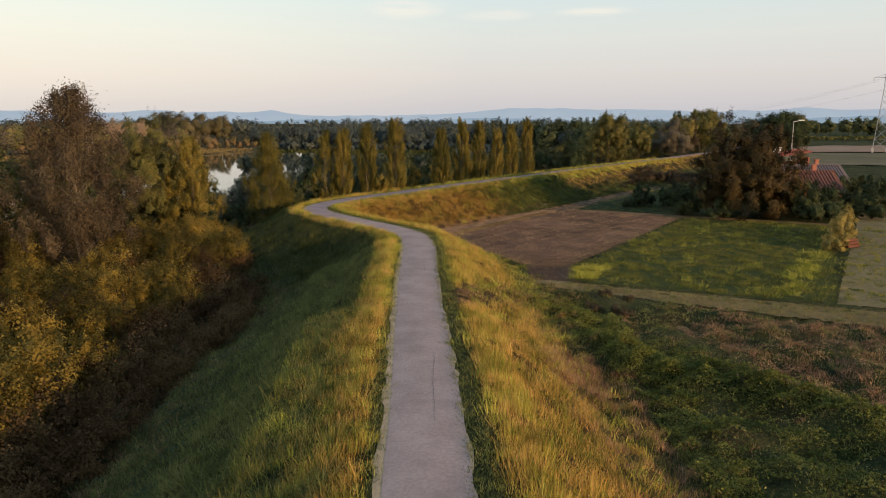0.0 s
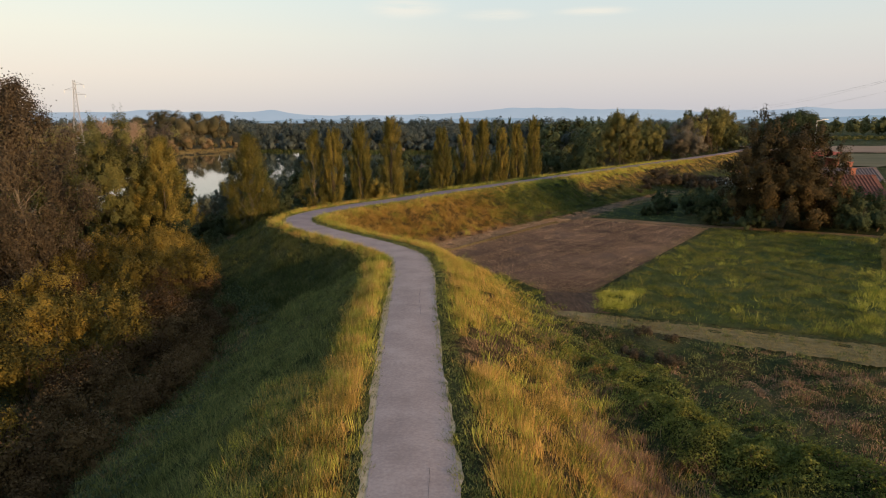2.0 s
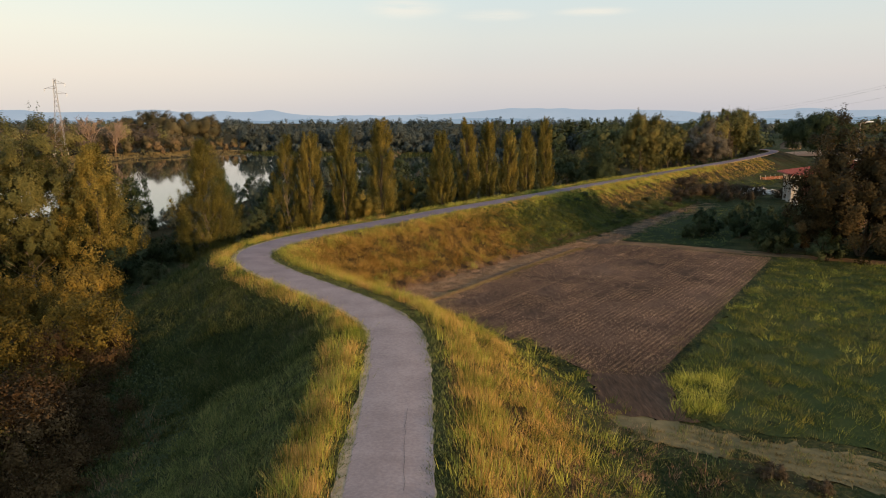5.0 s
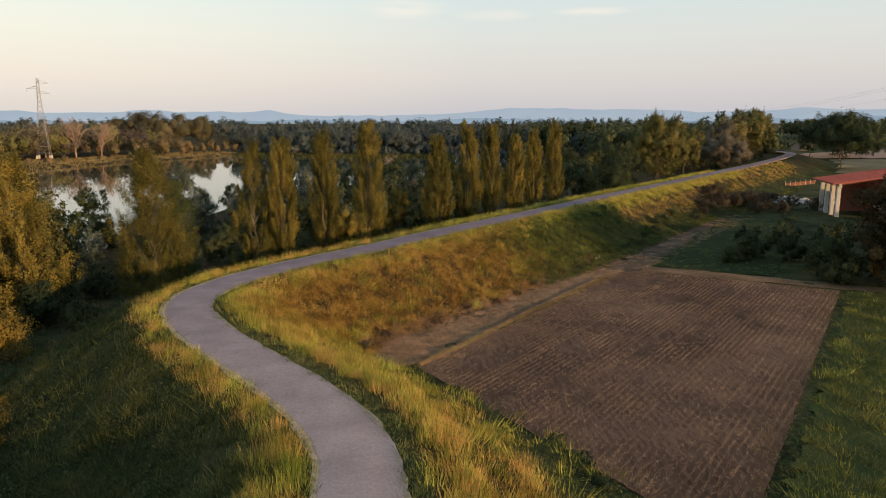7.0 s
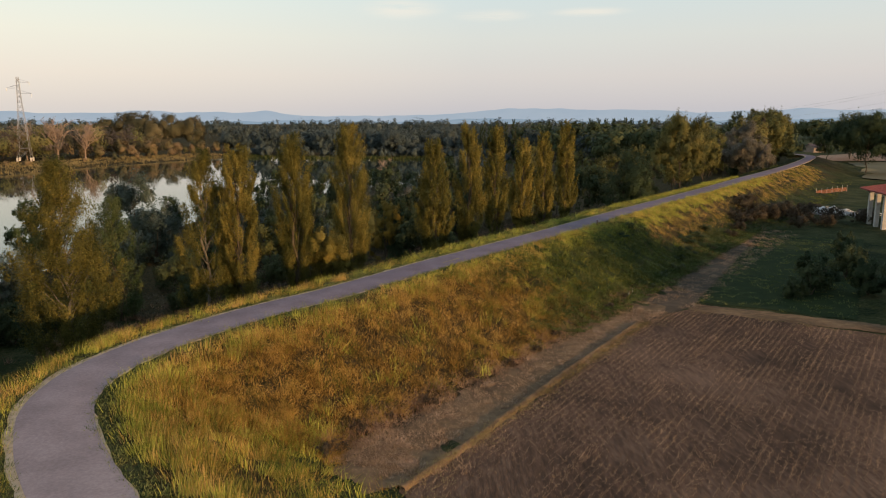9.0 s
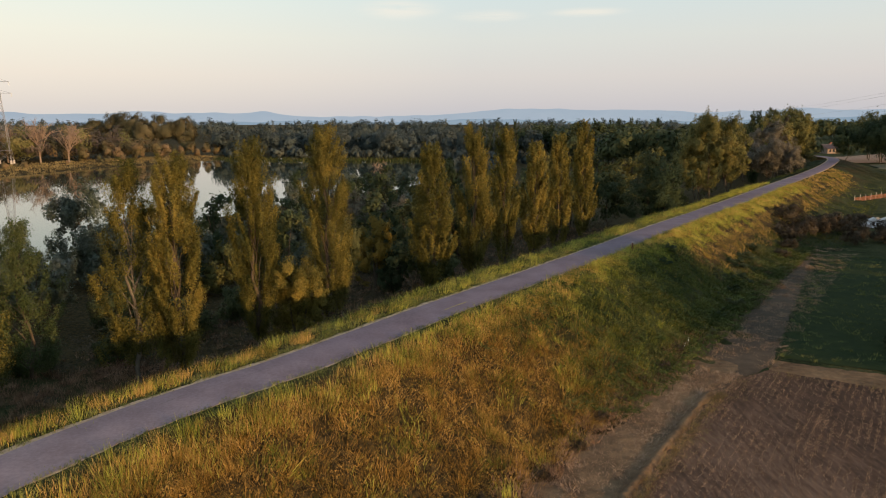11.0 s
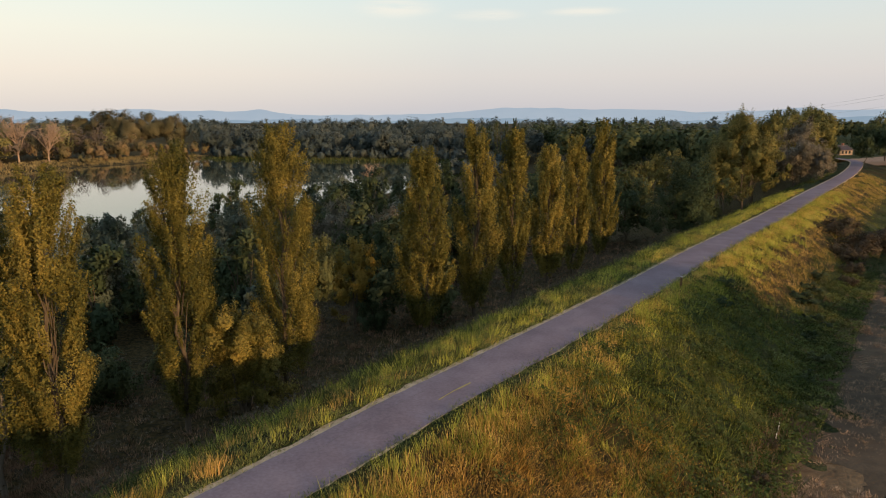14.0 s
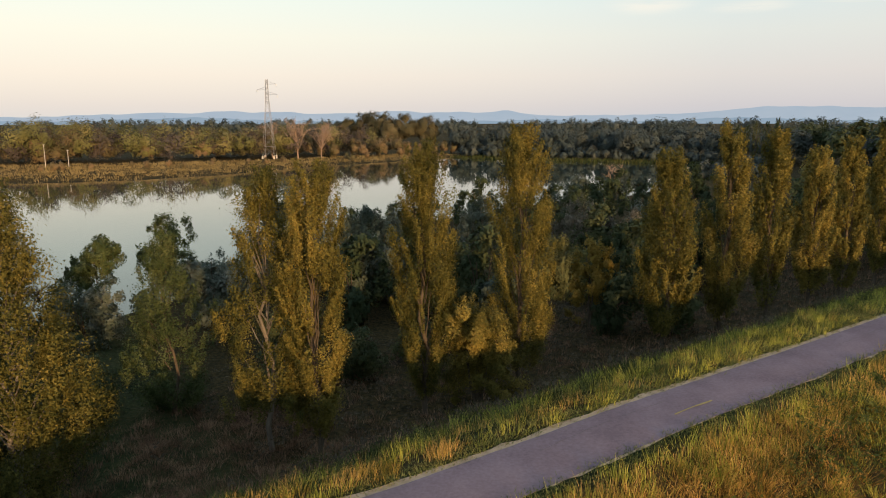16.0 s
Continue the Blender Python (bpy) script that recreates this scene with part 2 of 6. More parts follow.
M_BARK = material("bark", [(0.06, 0.045, 0.03), (0.13, 0.10, 0.07)], 0.95, 6, 6, 0.03, stretch=(1, 1, 0.2))
M_PALEBARK = material("pale_bark", [(0.10, 0.082, 0.062), (0.23, 0.19, 0.145)], 0.9, 5, 6, 0.02, stretch=(1, 1, 0.25))
LEAF = {
    "poplar": material("poplar_leaves", [(0.054, 0.059, 0.016), (0.156, 0.133, 0.032), (0.367, 0.269, 0.063)], 0.55, 0.5, 3, island=0.2, objrand=0.12, translucent=0.35),
    "olive": material("olive_leaves", [(0.066, 0.074, 0.026), (0.144, 0.134, 0.043), (0.266, 0.216, 0.07)], 0.6, 0.4, 3, island=0.2, objrand=0.2, translucent=0.3),
    "dark": material("dark_leaves", [(0.032, 0.048, 0.024), (0.062, 0.079, 0.036), (0.125, 0.126, 0.052)], 0.6, 0.4, 3, island=0.2, objrand=0.25, translucent=0.3),
    "brown": material("bronze_leaves", [(0.036, 0.028, 0.018), (0.076, 0.057, 0.035), (0.150, 0.115, 0.072)], 0.6, 0.4, 3, island=0.2, objrand=0.1, translucent=0.25),
    "yellow": material("yellowing_leaves", [(0.064, 0.052, 0.013), (0.165, 0.120, 0.024), (0.315, 0.214, 0.045)], 0.6, 0.5, 3, island=0.2, objrand=0.3, translucent=0.35),
    "russet": material("russet_leaves", [(0.040, 0.023, 0.011), (0.088, 0.052, 0.022), (0.170, 0.104, 0.042)], 0.65, 0.5, 3, island=0.2, objrand=0.25, translucent=0.25),
    "willow": material("willow_leaves", [(0.050, 0.066, 0.044), (0.098, 0.115, 0.080), (0.19, 0.20, 0.155)], 0.5, 0.5, 3, island=0.17, objrand=0.15, translucent=0.3),
    "oak": material("oak_leaves", [(0.024, 0.021, 0.01), (0.057, 0.044, 0.02), (0.131, 0.086, 0.034)], 0.6, 0.35, 3, island=0.17, translucent=0.2),
    "hedge": material("hedge_leaves", [(0.174, 0.138, 0.039), (0.319, 0.254, 0.078), (0.478, 0.377, 0.13)], 0.7, 0.6, 3, island=0.2, translucent=0.25),
    "weed": material("weed_leaves", [(0.042, 0.062, 0.014), (0.084, 0.102, 0.024), (0.156, 0.156, 0.042)], 0.6, 0.5, 3, contrast=0.2, island=0.25, translucent=0.25),
    "lime": material("lime_weed_leaves", [(0.058, 0.074, 0.017), (0.138, 0.150, 0.030), (0.270, 0.250, 0.058)], 0.6, 0.5, 3, contrast=0.2, island=0.25, translucent=0.3),
    "grey": material("grey_green_leaves", [(0.036, 0.056, 0.02), (0.078, 0.098, 0.034), (0.155, 0.165, 0.07)], 0.55, 0.5, 3, island=0.17, translucent=0.3),
    "farbank": material("far_bank_leaves", [(0.072, 0.08, 0.037), (0.14, 0.115, 0.057), (0.228, 0.154, 0.084), (0.117, 0.115, 0.052)], 0.75, 0.07, 3, island=0.06, translucent=0.2),
    "grove": material("grove_leaves", [(0.058, 0.058, 0.032), (0.120, 0.104, 0.054), (0.190, 0.152, 0.084)], 0.75, 0.07, 3, island=0.06, translucent=0.2),
    "bankolive": material("bank_olive_leaves", [(0.099, 0.104, 0.039), (0.177, 0.165, 0.06), (0.285, 0.231, 0.092)], 0.75, 0.07, 3, island=0.06, translucent=0.2),
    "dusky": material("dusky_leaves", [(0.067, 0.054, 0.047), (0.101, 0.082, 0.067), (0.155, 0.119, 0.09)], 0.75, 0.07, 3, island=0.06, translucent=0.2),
    # Air haze mixed into the far leaf green as blue-grey.
    "far": material("hazed_far_leaves", [(0.054, 0.07, 0.067), (0.08, 0.098, 0.088), (0.13, 0.135, 0.105)], 0.7, 0.05, 4, island=0.06, translucent=0.2),
    "pale": material("pale_willow_leaves", [(0.085, 0.075, 0.050), (0.150, 0.130, 0.092), (0.25, 0.21, 0.155)], 0.6, 0.4, 3, island=0.2, translucent=0.25),
}


def water_material():
    m = bpy.data.materials.new("river_water")
    m.use_nodes = True
    n, l = m.node_tree.nodes, m.node_tree.links
    b = n["Principled BSDF"]
    b.inputs["Base Color"].default_value = (0.035, 0.045, 0.03, 1)
    b.inputs["Roughness"].default_value = 0.03
    b.inputs["IOR"].default_value = 1.33
    b.inputs["Specular IOR Level"].default_value = 0.9
    tc = n.new("ShaderNodeTexCoord")
    no = n.new("ShaderNodeTexNoise")
    no.inputs["Scale"].default_value, no.inputs["Detail"].default_value = 0.35, 4
    l.new(tc.outputs["Object"], no.inputs[0])
    bp = n.new("ShaderNodeBump")
    bp.inputs["Strength"].default_value, bp.inputs["Distance"].default_value = 0.25, 0.010
    l.new(no.outputs[0], bp.inputs["Height"])
    l.new(bp.outputs[0], b.inputs["Normal"])
    return m


M_WATER = water_material()

# ---- plan ----
# centreline of the path on the dyke: x, y, height of the crown
LINE = np.array([
    (0, -80, 5.0), (0, -20, 5.0), (0, 19.5, 5.0), (-0.08, 26.5, 5.0), (-0.24, 33, 5.0), (-0.50, 44.8, 5.0), (-0.53, 52, 5.0), (-0.63, 57.4, 5.0),
    (-1.16, 62.0, 5.0), (-2.61, 65.27, 5.0), (-4.64, 68.26, 5.0), (-6.58, 70.72, 5.02), (-8.60, 73.35, 5.04), (-10.55, 76.27, 5.06), (-11.80, 78.91, 5.08), (-12.11, 81.94, 5.1),
    (-11.24, 85.10, 5.12), (-9.36, 88.50, 5.16), (-6.63, 92.06, 5.22), (-4.01, 94.88, 5.27), (-1.05, 98.62, 5.33), (1.93, 102.62, 5.38), (6.11, 107.92, 5.4), (14.05, 118.31, 5.4),
    (24.61, 132.66, 5.4), (36, 147.4, 5.4), (56.1, 174.2, 5.4), (88.8, 218.4, 5.4), (102, 238, 5.4), (110, 251, 5.4), (115, 262, 5.3), (117, 274, 5.2), (114, 292, 5.1), (118, 330, 5.0), (160, 420, 5.0)])


def smooth_line(pts, step=0.5):
    """Catmull-Rom through the points, resampled at even steps."""
    p = np.vstack([2 * pts[0] - pts[1], pts, 2 * pts[-1] - pts[-2]])
    out = []
    for i in range(1, len(p) - 2):
        k = max(2, int(np.linalg.norm(p[i + 1] - p[i]) / step))
        u = np.linspace(0, 1, k, endpoint=False)[:, None]
        a, b, c, d = p[i - 1], p[i], p[i + 1], p[i + 2]
        # centripetal-like damping by chord length
        la, lb, lc = (np.linalg.norm(b - a), np.linalg.norm(c - b), np.linalg.norm(d - c))
        m1 = lb * ((b - a) / la * lb + (c - b) / lb * la) / (la + lb)
        m2 = lb * ((c - b) / lb * lc + (d - c) / lc * lb) / (lb + lc)
        out.append((2 * u**3 - 3 * u**2 + 1) * b + (u**3 - 2 * u**2 + u) * m1 + (-2 * u**3 + 3 * u**2) * c + (u**3 - u**2) * m2)
    out.append(pts[-1:])
    return np.vstack(out)


CL = smooth_line(LINE)
CL_T = np.gradient(CL[:, :2], axis=0)
CL_T /= np.linalg.norm(CL_T, axis=1)[:, None]
CL_N = np.stack([CL_T[:, 1], -CL_T[:, 0]], 1)  # to the right of the way
CL_S = np.concatenate([[0], np.cumsum(np.linalg.norm(np.diff(CL[:, :2], axis=0), axis=1))])
WATER_Z, PLAIN_Z = -2.6, 1.9
WATER = np.array([(-420, 40), (-140, 62), (-80, 98), (-57, 124), (-50, 131), (-47, 160), (-42, 200), (-24, 240), (-10, 255), (6, 300), (24, 350), (30, 380), (10, 398), (-40, 402), (-80, 410), (-92, 420), (-98, 424),
                  (-101, 408), (-105, 390), (-112, 375), (-126, 346), (-135, 314), (-140, 288), (-153, 264), (-170, 246), (-204, 230), (-300, 194), (-420, 178)], float)
WATER[:, 0] += 2.0


def in_poly(x, y, poly):
    inside = np.zeros(x.shape, bool)
    for (x0, y0), (x1, y1) in zip(poly, np.roll(poly, -1, 0)):
        cross = (y0 > y) != (y1 > y)
        with np.errstate(divide="ignore", invalid="ignore"):
            inside ^= cross & (x < (x1 - x0) * (y - y0) / (y1 - y0) + x0)
    return inside


def poly_dist(x, y, poly):
    best = np.full(x.shape, 1e9)
    for (x0, y0), (x1, y1) in zip(poly, np.roll(poly, -1, 0)):
        dx, dy = x1 - x0, y1 - y0
        u = np.clip(((x - x0) * dx + (y - y0) * dy) / (dx * dx + dy * dy), 0, 1)
        best = np.minimum(best, np.hypot(x - x0 - u * dx, y - y0 - u * dy))
    return best


def dyke_coords(x, y):
    """Signed distance to the centreline (right positive) and the index of the nearest sample."""
    d, idx = np.empty(x.size), np.empty(x.size, int)
    sub = np.arange(0, len(CL), 2)
    for a in range(0, x.size, 4000):
        px, py = x[a:a + 4000, None], y[a:a + 4000, None]
        q = (px - CL[sub, 0]) ** 2 + (py - CL[sub, 1]) ** 2
        k = sub[q.argmin(1)]
        rx, ry = px[:, 0] - CL[k, 0], py[:, 0] - CL[k, 1]
        side = rx * CL_N[k, 0] + ry * CL_N[k, 1]
        d[a:a + 4000] = np.where(side >= 0, 1, -1) * np.sqrt(q.min(1))
        idx[a:a + 4000] = k
    return d, idx


def waves(x, y, s, seed=0):
    """Cheap smooth unevenness, about -1 to 1."""
    r = np.random.RandomState(seed)
    v = np.zeros(np.shape(x))
    for k in range(7):
        a, f, p = r.uniform(0, 6.28), r.uniform(0.5, 1.8) / s, r.uniform(0, 6.28)
        v = v + np.sin((x * np.cos(a) + y * np.sin(a)) * f * 6.28 + p) / 3.2
    return v


ROUGH = np.array([(6, 8), (60, 8), (60, 28), (28, 44), (9, 55.5), (5, 50)], float)


BANK = [(8.3, 48.0), (9.9, 41.6), (11.0, 37.6), (12.8, 36.0), (15.0, 34.0), (17.4, 31.0), (20.5, 28.0)]


def line_dist(x, y, line):
    """Distance to an open run of points."""
    best = np.full(x.shape, 1e9)
    for (x0, y0), (x1, y1) in zip(line, line[1:]):
        dx, dy = x1 - x0, y1 - y0
        u = np.clip(((x - x0) * dx + (y - y0) * dy) / (dx * dx + dy * dy), 0, 1)
        best = np.minimum(best, np.hypot(x - x0 - u * dx, y - y0 - u * dy))
    return best


def terrain(x, y):
    x, y = np.asarray(x, float).ravel(), np.asarray(y, float).ravel()
    d, k = dyke_coords(x, y)
    top = CL[k, 2]
    ease = np.clip((CL[k, 1] - 62) / 30, 0, 1)
    toe = 9.2 + 1.0 * ease
    left = np.interp(-d, [0, 2.1, 3.3, 10, 14, 30, 60, 4000], [0, 0.04, 0.32, 4.0, 5.15, 6.2, 6.9, 6.9])
    broad = np.interp(-d, [0, 2.1, 5.6, 10, 14, 30, 60, 4000], [0, 0.04, 0.80, 3.3, 5.15, 6.2, 6.9, 6.9])
    early = np.clip((48 - CL[k, 1]) / 11, 0, 1)
    late = 0.6 * np.clip((CL[k, 1] - 94) / 12, 0, 1)
    left = left * (1 - np.maximum(early, late)) + broad * np.maximum(early, late)
    u = np.clip((d - 2.1) / (toe - 2.1), 0, 1)
    right = 0.03 * np.clip(d / 2.1, 0, 1) + (top - PLAIN_Z) * (0.35 * u + 0.65 * u * u * (3 - 2 * u))
    z = top - np.where(d < 0, left, right)
    z = np.where(d > toe, PLAIN_Z, z)
    rough = waves(x, y, 5.0, 3) * 0.13 + waves(x, y, 2.2, 4) * 0.12
    soft = np.clip((np.abs(d) - 2.1) / 2, 0, 1) * np.where(d > 0, np.maximum(np.clip((toe + 1 - d) / 2, 0, 1) + 0.04, 0.9 * in_poly(x, y, ROUGH)), 1)
    z = z + rough * soft * np.clip(1.5 - np.abs(d) / 400, 0, 1)
    scrub = (x > 5) & (x < 61) & (y > 7) & (y < 57)
    if scrub.any():
        sx, sy = x[scrub], y[scrub]
        inner = np.clip(poly_dist(sx, sy, ROUGH) / 2.5, 0, 1) * in_poly(sx, sy, ROUGH)
        bank_d = line_dist(sx, sy, BANK)
        z[scrub] += inner * (0.16 * waves(sx, sy, 4.2, 81) + 0.12 * waves(sx, sy, 1.7, 82)) + 0.75 * np.exp(-(bank_d / 1.5) ** 2) * (0.75 + 0.35 * waves(sx, sy, 2.6, 83))
    near = (x > -450) & (x < 80) & (y > 30) & (y < 500)
    w = np.full(x.shape, 50.0)
    if near.any():
        dist = poly_dist(x[near], y[near], WATER)
        w[near] = np.where(in_poly(x[near], y[near], WATER), -dist, dist)
    bank = np.clip((w + 2) / 6, 0, 1)
    z = np.where(w < 30, np.minimum(z, WATER_Z - 1.4 + 1.8 * bank + np.maximum(w - 4, 0) * 0.12), z)
    return z


def ground_at(x, y):
    return float(terrain([x], [y])[0])


# ---- mesh helpers ----
def np_mesh(name, verts, faces, mats, smooth=False, index=None):
    """A mesh from arrays: verts (n, 3), faces (m, 3 or 4)."""
    me = bpy.data.meshes.new(name)
    verts, faces = np.asarray(verts, np.float32), np.asarray(faces, np.int32)
    k = faces.shape[1]
    me.vertices.add(len(verts))
    me.vertices.foreach_set("co", verts.ravel())
    me.loops.add(faces.size)
    me.loops.foreach_set("vertex_index", faces.ravel())
    me.polygons.add(len(faces))
    me.polygons.foreach_set("loop_start", np.arange(0, faces.size, k, dtype=np.int32))
    me.polygons.foreach_set("use_smooth", np.full(len(faces), smooth))
    if index is not None:
        me.polygons.foreach_set("material_index", np.asarray(index, np.int32))
    for m in mats if isinstance(mats, (list, tuple)) else [mats]:
        me.materials.append(m)
    me.update(calc_edges=True)
    return me


def part(name, bm, mat, parent, label=""):
    """Links a bmesh, or a ready mesh, as one object under a thing or a part."""
    if isinstance(bm, bmesh.types.BMesh):
        me = bpy.data.meshes.new(name)
        bm.to_mesh(me)
        bm.free()
        me.materials.append(mat)
    else:
        me = bm
    ob = new(name, me)
    ob.parent = parent
    if label:
        ob["label"] = label
    return ob


def thing(name, label, category, place=None, group="", kind=""):
    ob = new(name)
    if place is not None:
        ob.matrix_basis = place
    return tagged(ob, label, category, group, kind)


def box(bm, size, at=(0, 0, 0), turn=0.0, bevel=0.0):
    r = bmesh.ops.create_cube(bm, size=1, matrix=Matrix.Translation(at) @ Matrix.Rotation(turn, 4, "Z") @ Matrix.Diagonal((*size, 1)))
    if bevel:
        es = list({e for v in r["verts"] for e in v.link_edges})
        bmesh.ops.bevel(bm, geom=es, offset=bevel, segments=1, affect="EDGES")
    return bm


def rod(bm, a, b, r0, r1=None, n=6):
    a, b = Vector(a), Vector(b)
    r1 = r0 if r1 is None else r1
    q = (b - a).to_track_quat("Z", "Y").to_matrix().to_4x4()
    bmesh.ops.create_cone(bm, cap_ends=True, segments=n, radius1=r0, radius2=r1, depth=(b - a).length, matrix=Matrix.Translation((a + b) / 2) @ q)
    return bm


# ---- ground, water, distance ----
def graded(lo, hi, fine, far, grow=1.22):
    mid = list(np.arange(lo, hi + fine, fine))
    out, step = [], fine
    v = mid[-1]
    while v < far:
        step *= grow
        v += step
        out.append(min(v, far))
    out2, step, v = [], fine, mid[0]
    while v > -far:
        step *= grow
        v -= step
        out2.append(max(v, -far))
    return np.array(out2[::-1] + mid + out)


gx, gy = graded(-36, 36, 0.8, 4900, 1.14), graded(10, 160, 0.8, 4900, 1.12)
GX, GY = np.meshgrid(gx, gy)
GZ = terrain(GX, GY)
nx, ny = len(gx), len(gy)
quad = (np.arange(ny - 1)[:, None] * nx + np.arange(nx - 1)[None]).ravel()
ground = new("ground", np_mesh("ground", np.stack([GX.ravel(), GY.ravel(), GZ], 1), np.stack([quad, quad + 1, quad + nx + 1, quad + nx], 1), M_DYKE, True))
gd, gk = dyke_coords(GX.ravel(), GY.ravel())
gyc = CL[gk, 1]


def ramp(v, a, b):
    return np.clip((v - a) / (b - a), 0, 1)


dry = ramp(gd, 1.5, 2.2) * ramp(-gd, -7.5, -5.5) * ramp(-gyc, -92, -84)
dry = np.maximum(dry, ramp(gd, 1.5, 2.2) * ramp(gyc, 80, 88) * ramp(-gyc, -112, -105) * ramp(-gd, -13.5, -12.5))
dry = np.maximum(dry, ramp(gd, 1.5, 2.2) * ramp(gyc, 121, 128) * ramp(-gd, -8, -6))
dry = np.maximum(dry, ramp(-gd, 1.4, 1.9) * ramp(gd, -3.4, -2.6) * 0.7)
dry = np.maximum(dry, 0.8 * ((GX.ravel() < -85) & (GY.ravel() > 225) & (GY.ravel() < 520)))
dry = np.maximum(dry, 0.35 * ramp(gd, 9, 12) * ramp(-gyc, -66, -56) * (0.5 + waves(GX.ravel(), GY.ravel(), 8, 77)))
dry = np.where(gd < -10, np.minimum(dry, 0.0) - 0.2 * ramp(-gd, 10, 14), dry)
dry = np.where((gd < -5) & (gyc > 90), 0.8 * ramp(-gd, 5, 9) * ramp(gyc, 90, 98), dry)
far_bank = (GX.ravel() < -85) & (GY.ravel() > 225) & (GY.ravel() < 520)
dry = np.where(far_bank, 0.8, dry)
attr = ground.data.attributes.new("dryness", "FLOAT", "POINT")
attr.data.foreach_set("value", (dry * 0.9).astype(np.float32))
tagged(ground, "uneven grassy ground with a raised river dyke", "ground", kind="structure")

water = new("water", np_mesh("water", [(-430, 30, WATER_Z), (60, 30, WATER_Z), (60, 490, WATER_Z), (-430, 490, WATER_Z)], [(0, 1, 2, 3)], M_WATER))
tagged(water, "calm river water mirroring sky and far trees", "water", kind="structure")


def sheet(name, poly, z, mat, label, category, cell=0.5, turn=0.0, wave=0.02, rows=0.0, jag=0.25, seed=5):
    """A patch of ground cut to a polygon: a grid turned by an angle, kept where its cells lie inside, the rim uneven."""
    poly = np.array(poly, float)
    c, s = math.cos(turn), math.sin(turn)
    loc = np.stack([poly[:, 0] * c + poly[:, 1] * s, -poly[:, 0] * s + poly[:, 1] * c], 1)
    us = np.arange(loc[:, 0].min(), loc[:, 0].max() + cell, cell)
    dv = cell if not rows else rows / 4
    vs = np.arange(loc[:, 1].min(), loc[:, 1].max() + dv, dv)
    U, V = np.meshgrid(us, vs)
    X, Y = U * c - V * s, U * s + V * c
    ok = in_poly(X, Y, poly)
    Z = z + waves(X, Y, 3.0, seed + 2) * wave
    if rows:
        Z = Z + 0.005 * np.sin(V * 2 * np.pi / rows) * (0.5 + 0.5 * np.abs(waves(X, Y, 9, seed + 8)))
    keep = ok[:-1, :-1] | ok[1:, :-1] | ok[:-1, 1:] | ok[1:, 1:]
    n_u = len(us)
    q = (np.arange(len(vs) - 1)[:, None] * n_u + np.arange(n_u - 1)[None])[keep]
    f = np.stack([q, q + 1, q + n_u + 1, q + n_u], 1)
    used, inv = np.unique(f, return_inverse=True)
    co = np.stack([X.ravel(), Y.ravel(), Z.ravel()], 1)[used]
    # pull the rim onto the outline, then roughen it a little
    out = np.flatnonzero(~in_poly(co[:, 0], co[:, 1], poly))
    best = np.full(len(out), 1e9)
    px, py = co[out, 0].copy(), co[out, 1].copy()
    for (x0, y0), (x1, y1) in zip(poly, np.roll(poly, -1, 0)):
        dx, dy = x1 - x0, y1 - y0
        t = np.clip(((px - x0) * dx + (py - y0) * dy) / (dx * dx + dy * dy), 0, 1)
        qx, qy = x0 + t * dx, y0 + t * dy
        gap = np.hypot(px - qx, py - qy)
        near = gap < best
        best[near] = gap[near]
        co[out[near], 0], co[out[near], 1] = qx[near], qy[near]
    co[out, 0] += waves(px, py, 1.1, seed + 5) * jag * 0.5
    co[out, 1] += waves(px, py, 1.1, seed + 6) * jag * 0.5
    ob = new(name, np_mesh(name, co, inv.reshape(f.shape), mat, True))
    return tagged(ob, label, category, kind="structure")


def earth_bank(name, label, line, width, height, mat, seed):
    """A low uneven bank of earth along a line: a rounded section swept along it."""
    rng = np.random.RandomState(seed)
    line = np.array(line, float)
    run = np.concatenate([[0], np.cumsum(np.linalg.norm(np.diff(line, axis=0), axis=1))])
    q = np.arange(0, run[-1], 0.25)
    x, y = np.interp(q, run, line[:, 0]), np.interp(q, run, line[:, 1])
    tx, ty = np.gradient(x), np.gradient(y)
    ln = np.hypot(tx, ty)
    nx_, ny_ = ty / ln, -tx / ln
    across = np.array([-1.0, -0.6, -0.2, 0.2, 0.55, 1.0])
    rise = np.array([-0.3, 0.45, 0.95, 1.0, 0.6, -0.3])
    wob, hgt = rng.normal(0, 0.05, (len(q), 6)), height * rng.uniform(0.75, 1.2, (len(q), 6))
    off = across[None] * width / 2 + wob
    v = np.stack([x[:, None] + nx_[:, None] * off, y[:, None] + ny_[:, None] * off, PLAIN_Z + 0.03 + rise[None] * hgt], -1).reshape(-1, 3)
    a = (np.arange(len(q) - 1)[:, None] * 6 + np.arange(5)[None]).ravel()
    ob = new(name, np_mesh(name, v, np.stack([a, a + 1, a + 7, a + 6], 1), mat, True))
    return tagged(ob, label, "bank", kind="structure")


FIELD = [(0.5, 78.2), (3.2, 81.5), (15.4, 98.2), (17.8, 101.4), (20.5, 103.0), (33.6, 94.6), (18.3, 72.0), (12.2, 63.0), (9.2, 63.5)]
MEADOW = [(11.8, 57.8), (12.6, 62.0), (18.9, 71.8), (34.2, 94.4), (50, 87.0), (40.6, 71.0), (28.6, 50.0)]
sheet("tilled_field", FIELD, PLAIN_Z + 0.032, M_TILLED, "harrowed brown field with stubble rows", "field", 0.35, DIR2, 0.012, 0.31, 0.08)
sheet("meadow", MEADOW, PLAIN_Z + 0.026, M_MEADOW, "rough green meadow beside the tilled field", "meadow", 0.3, 0, 0.02, 0, 0.7)
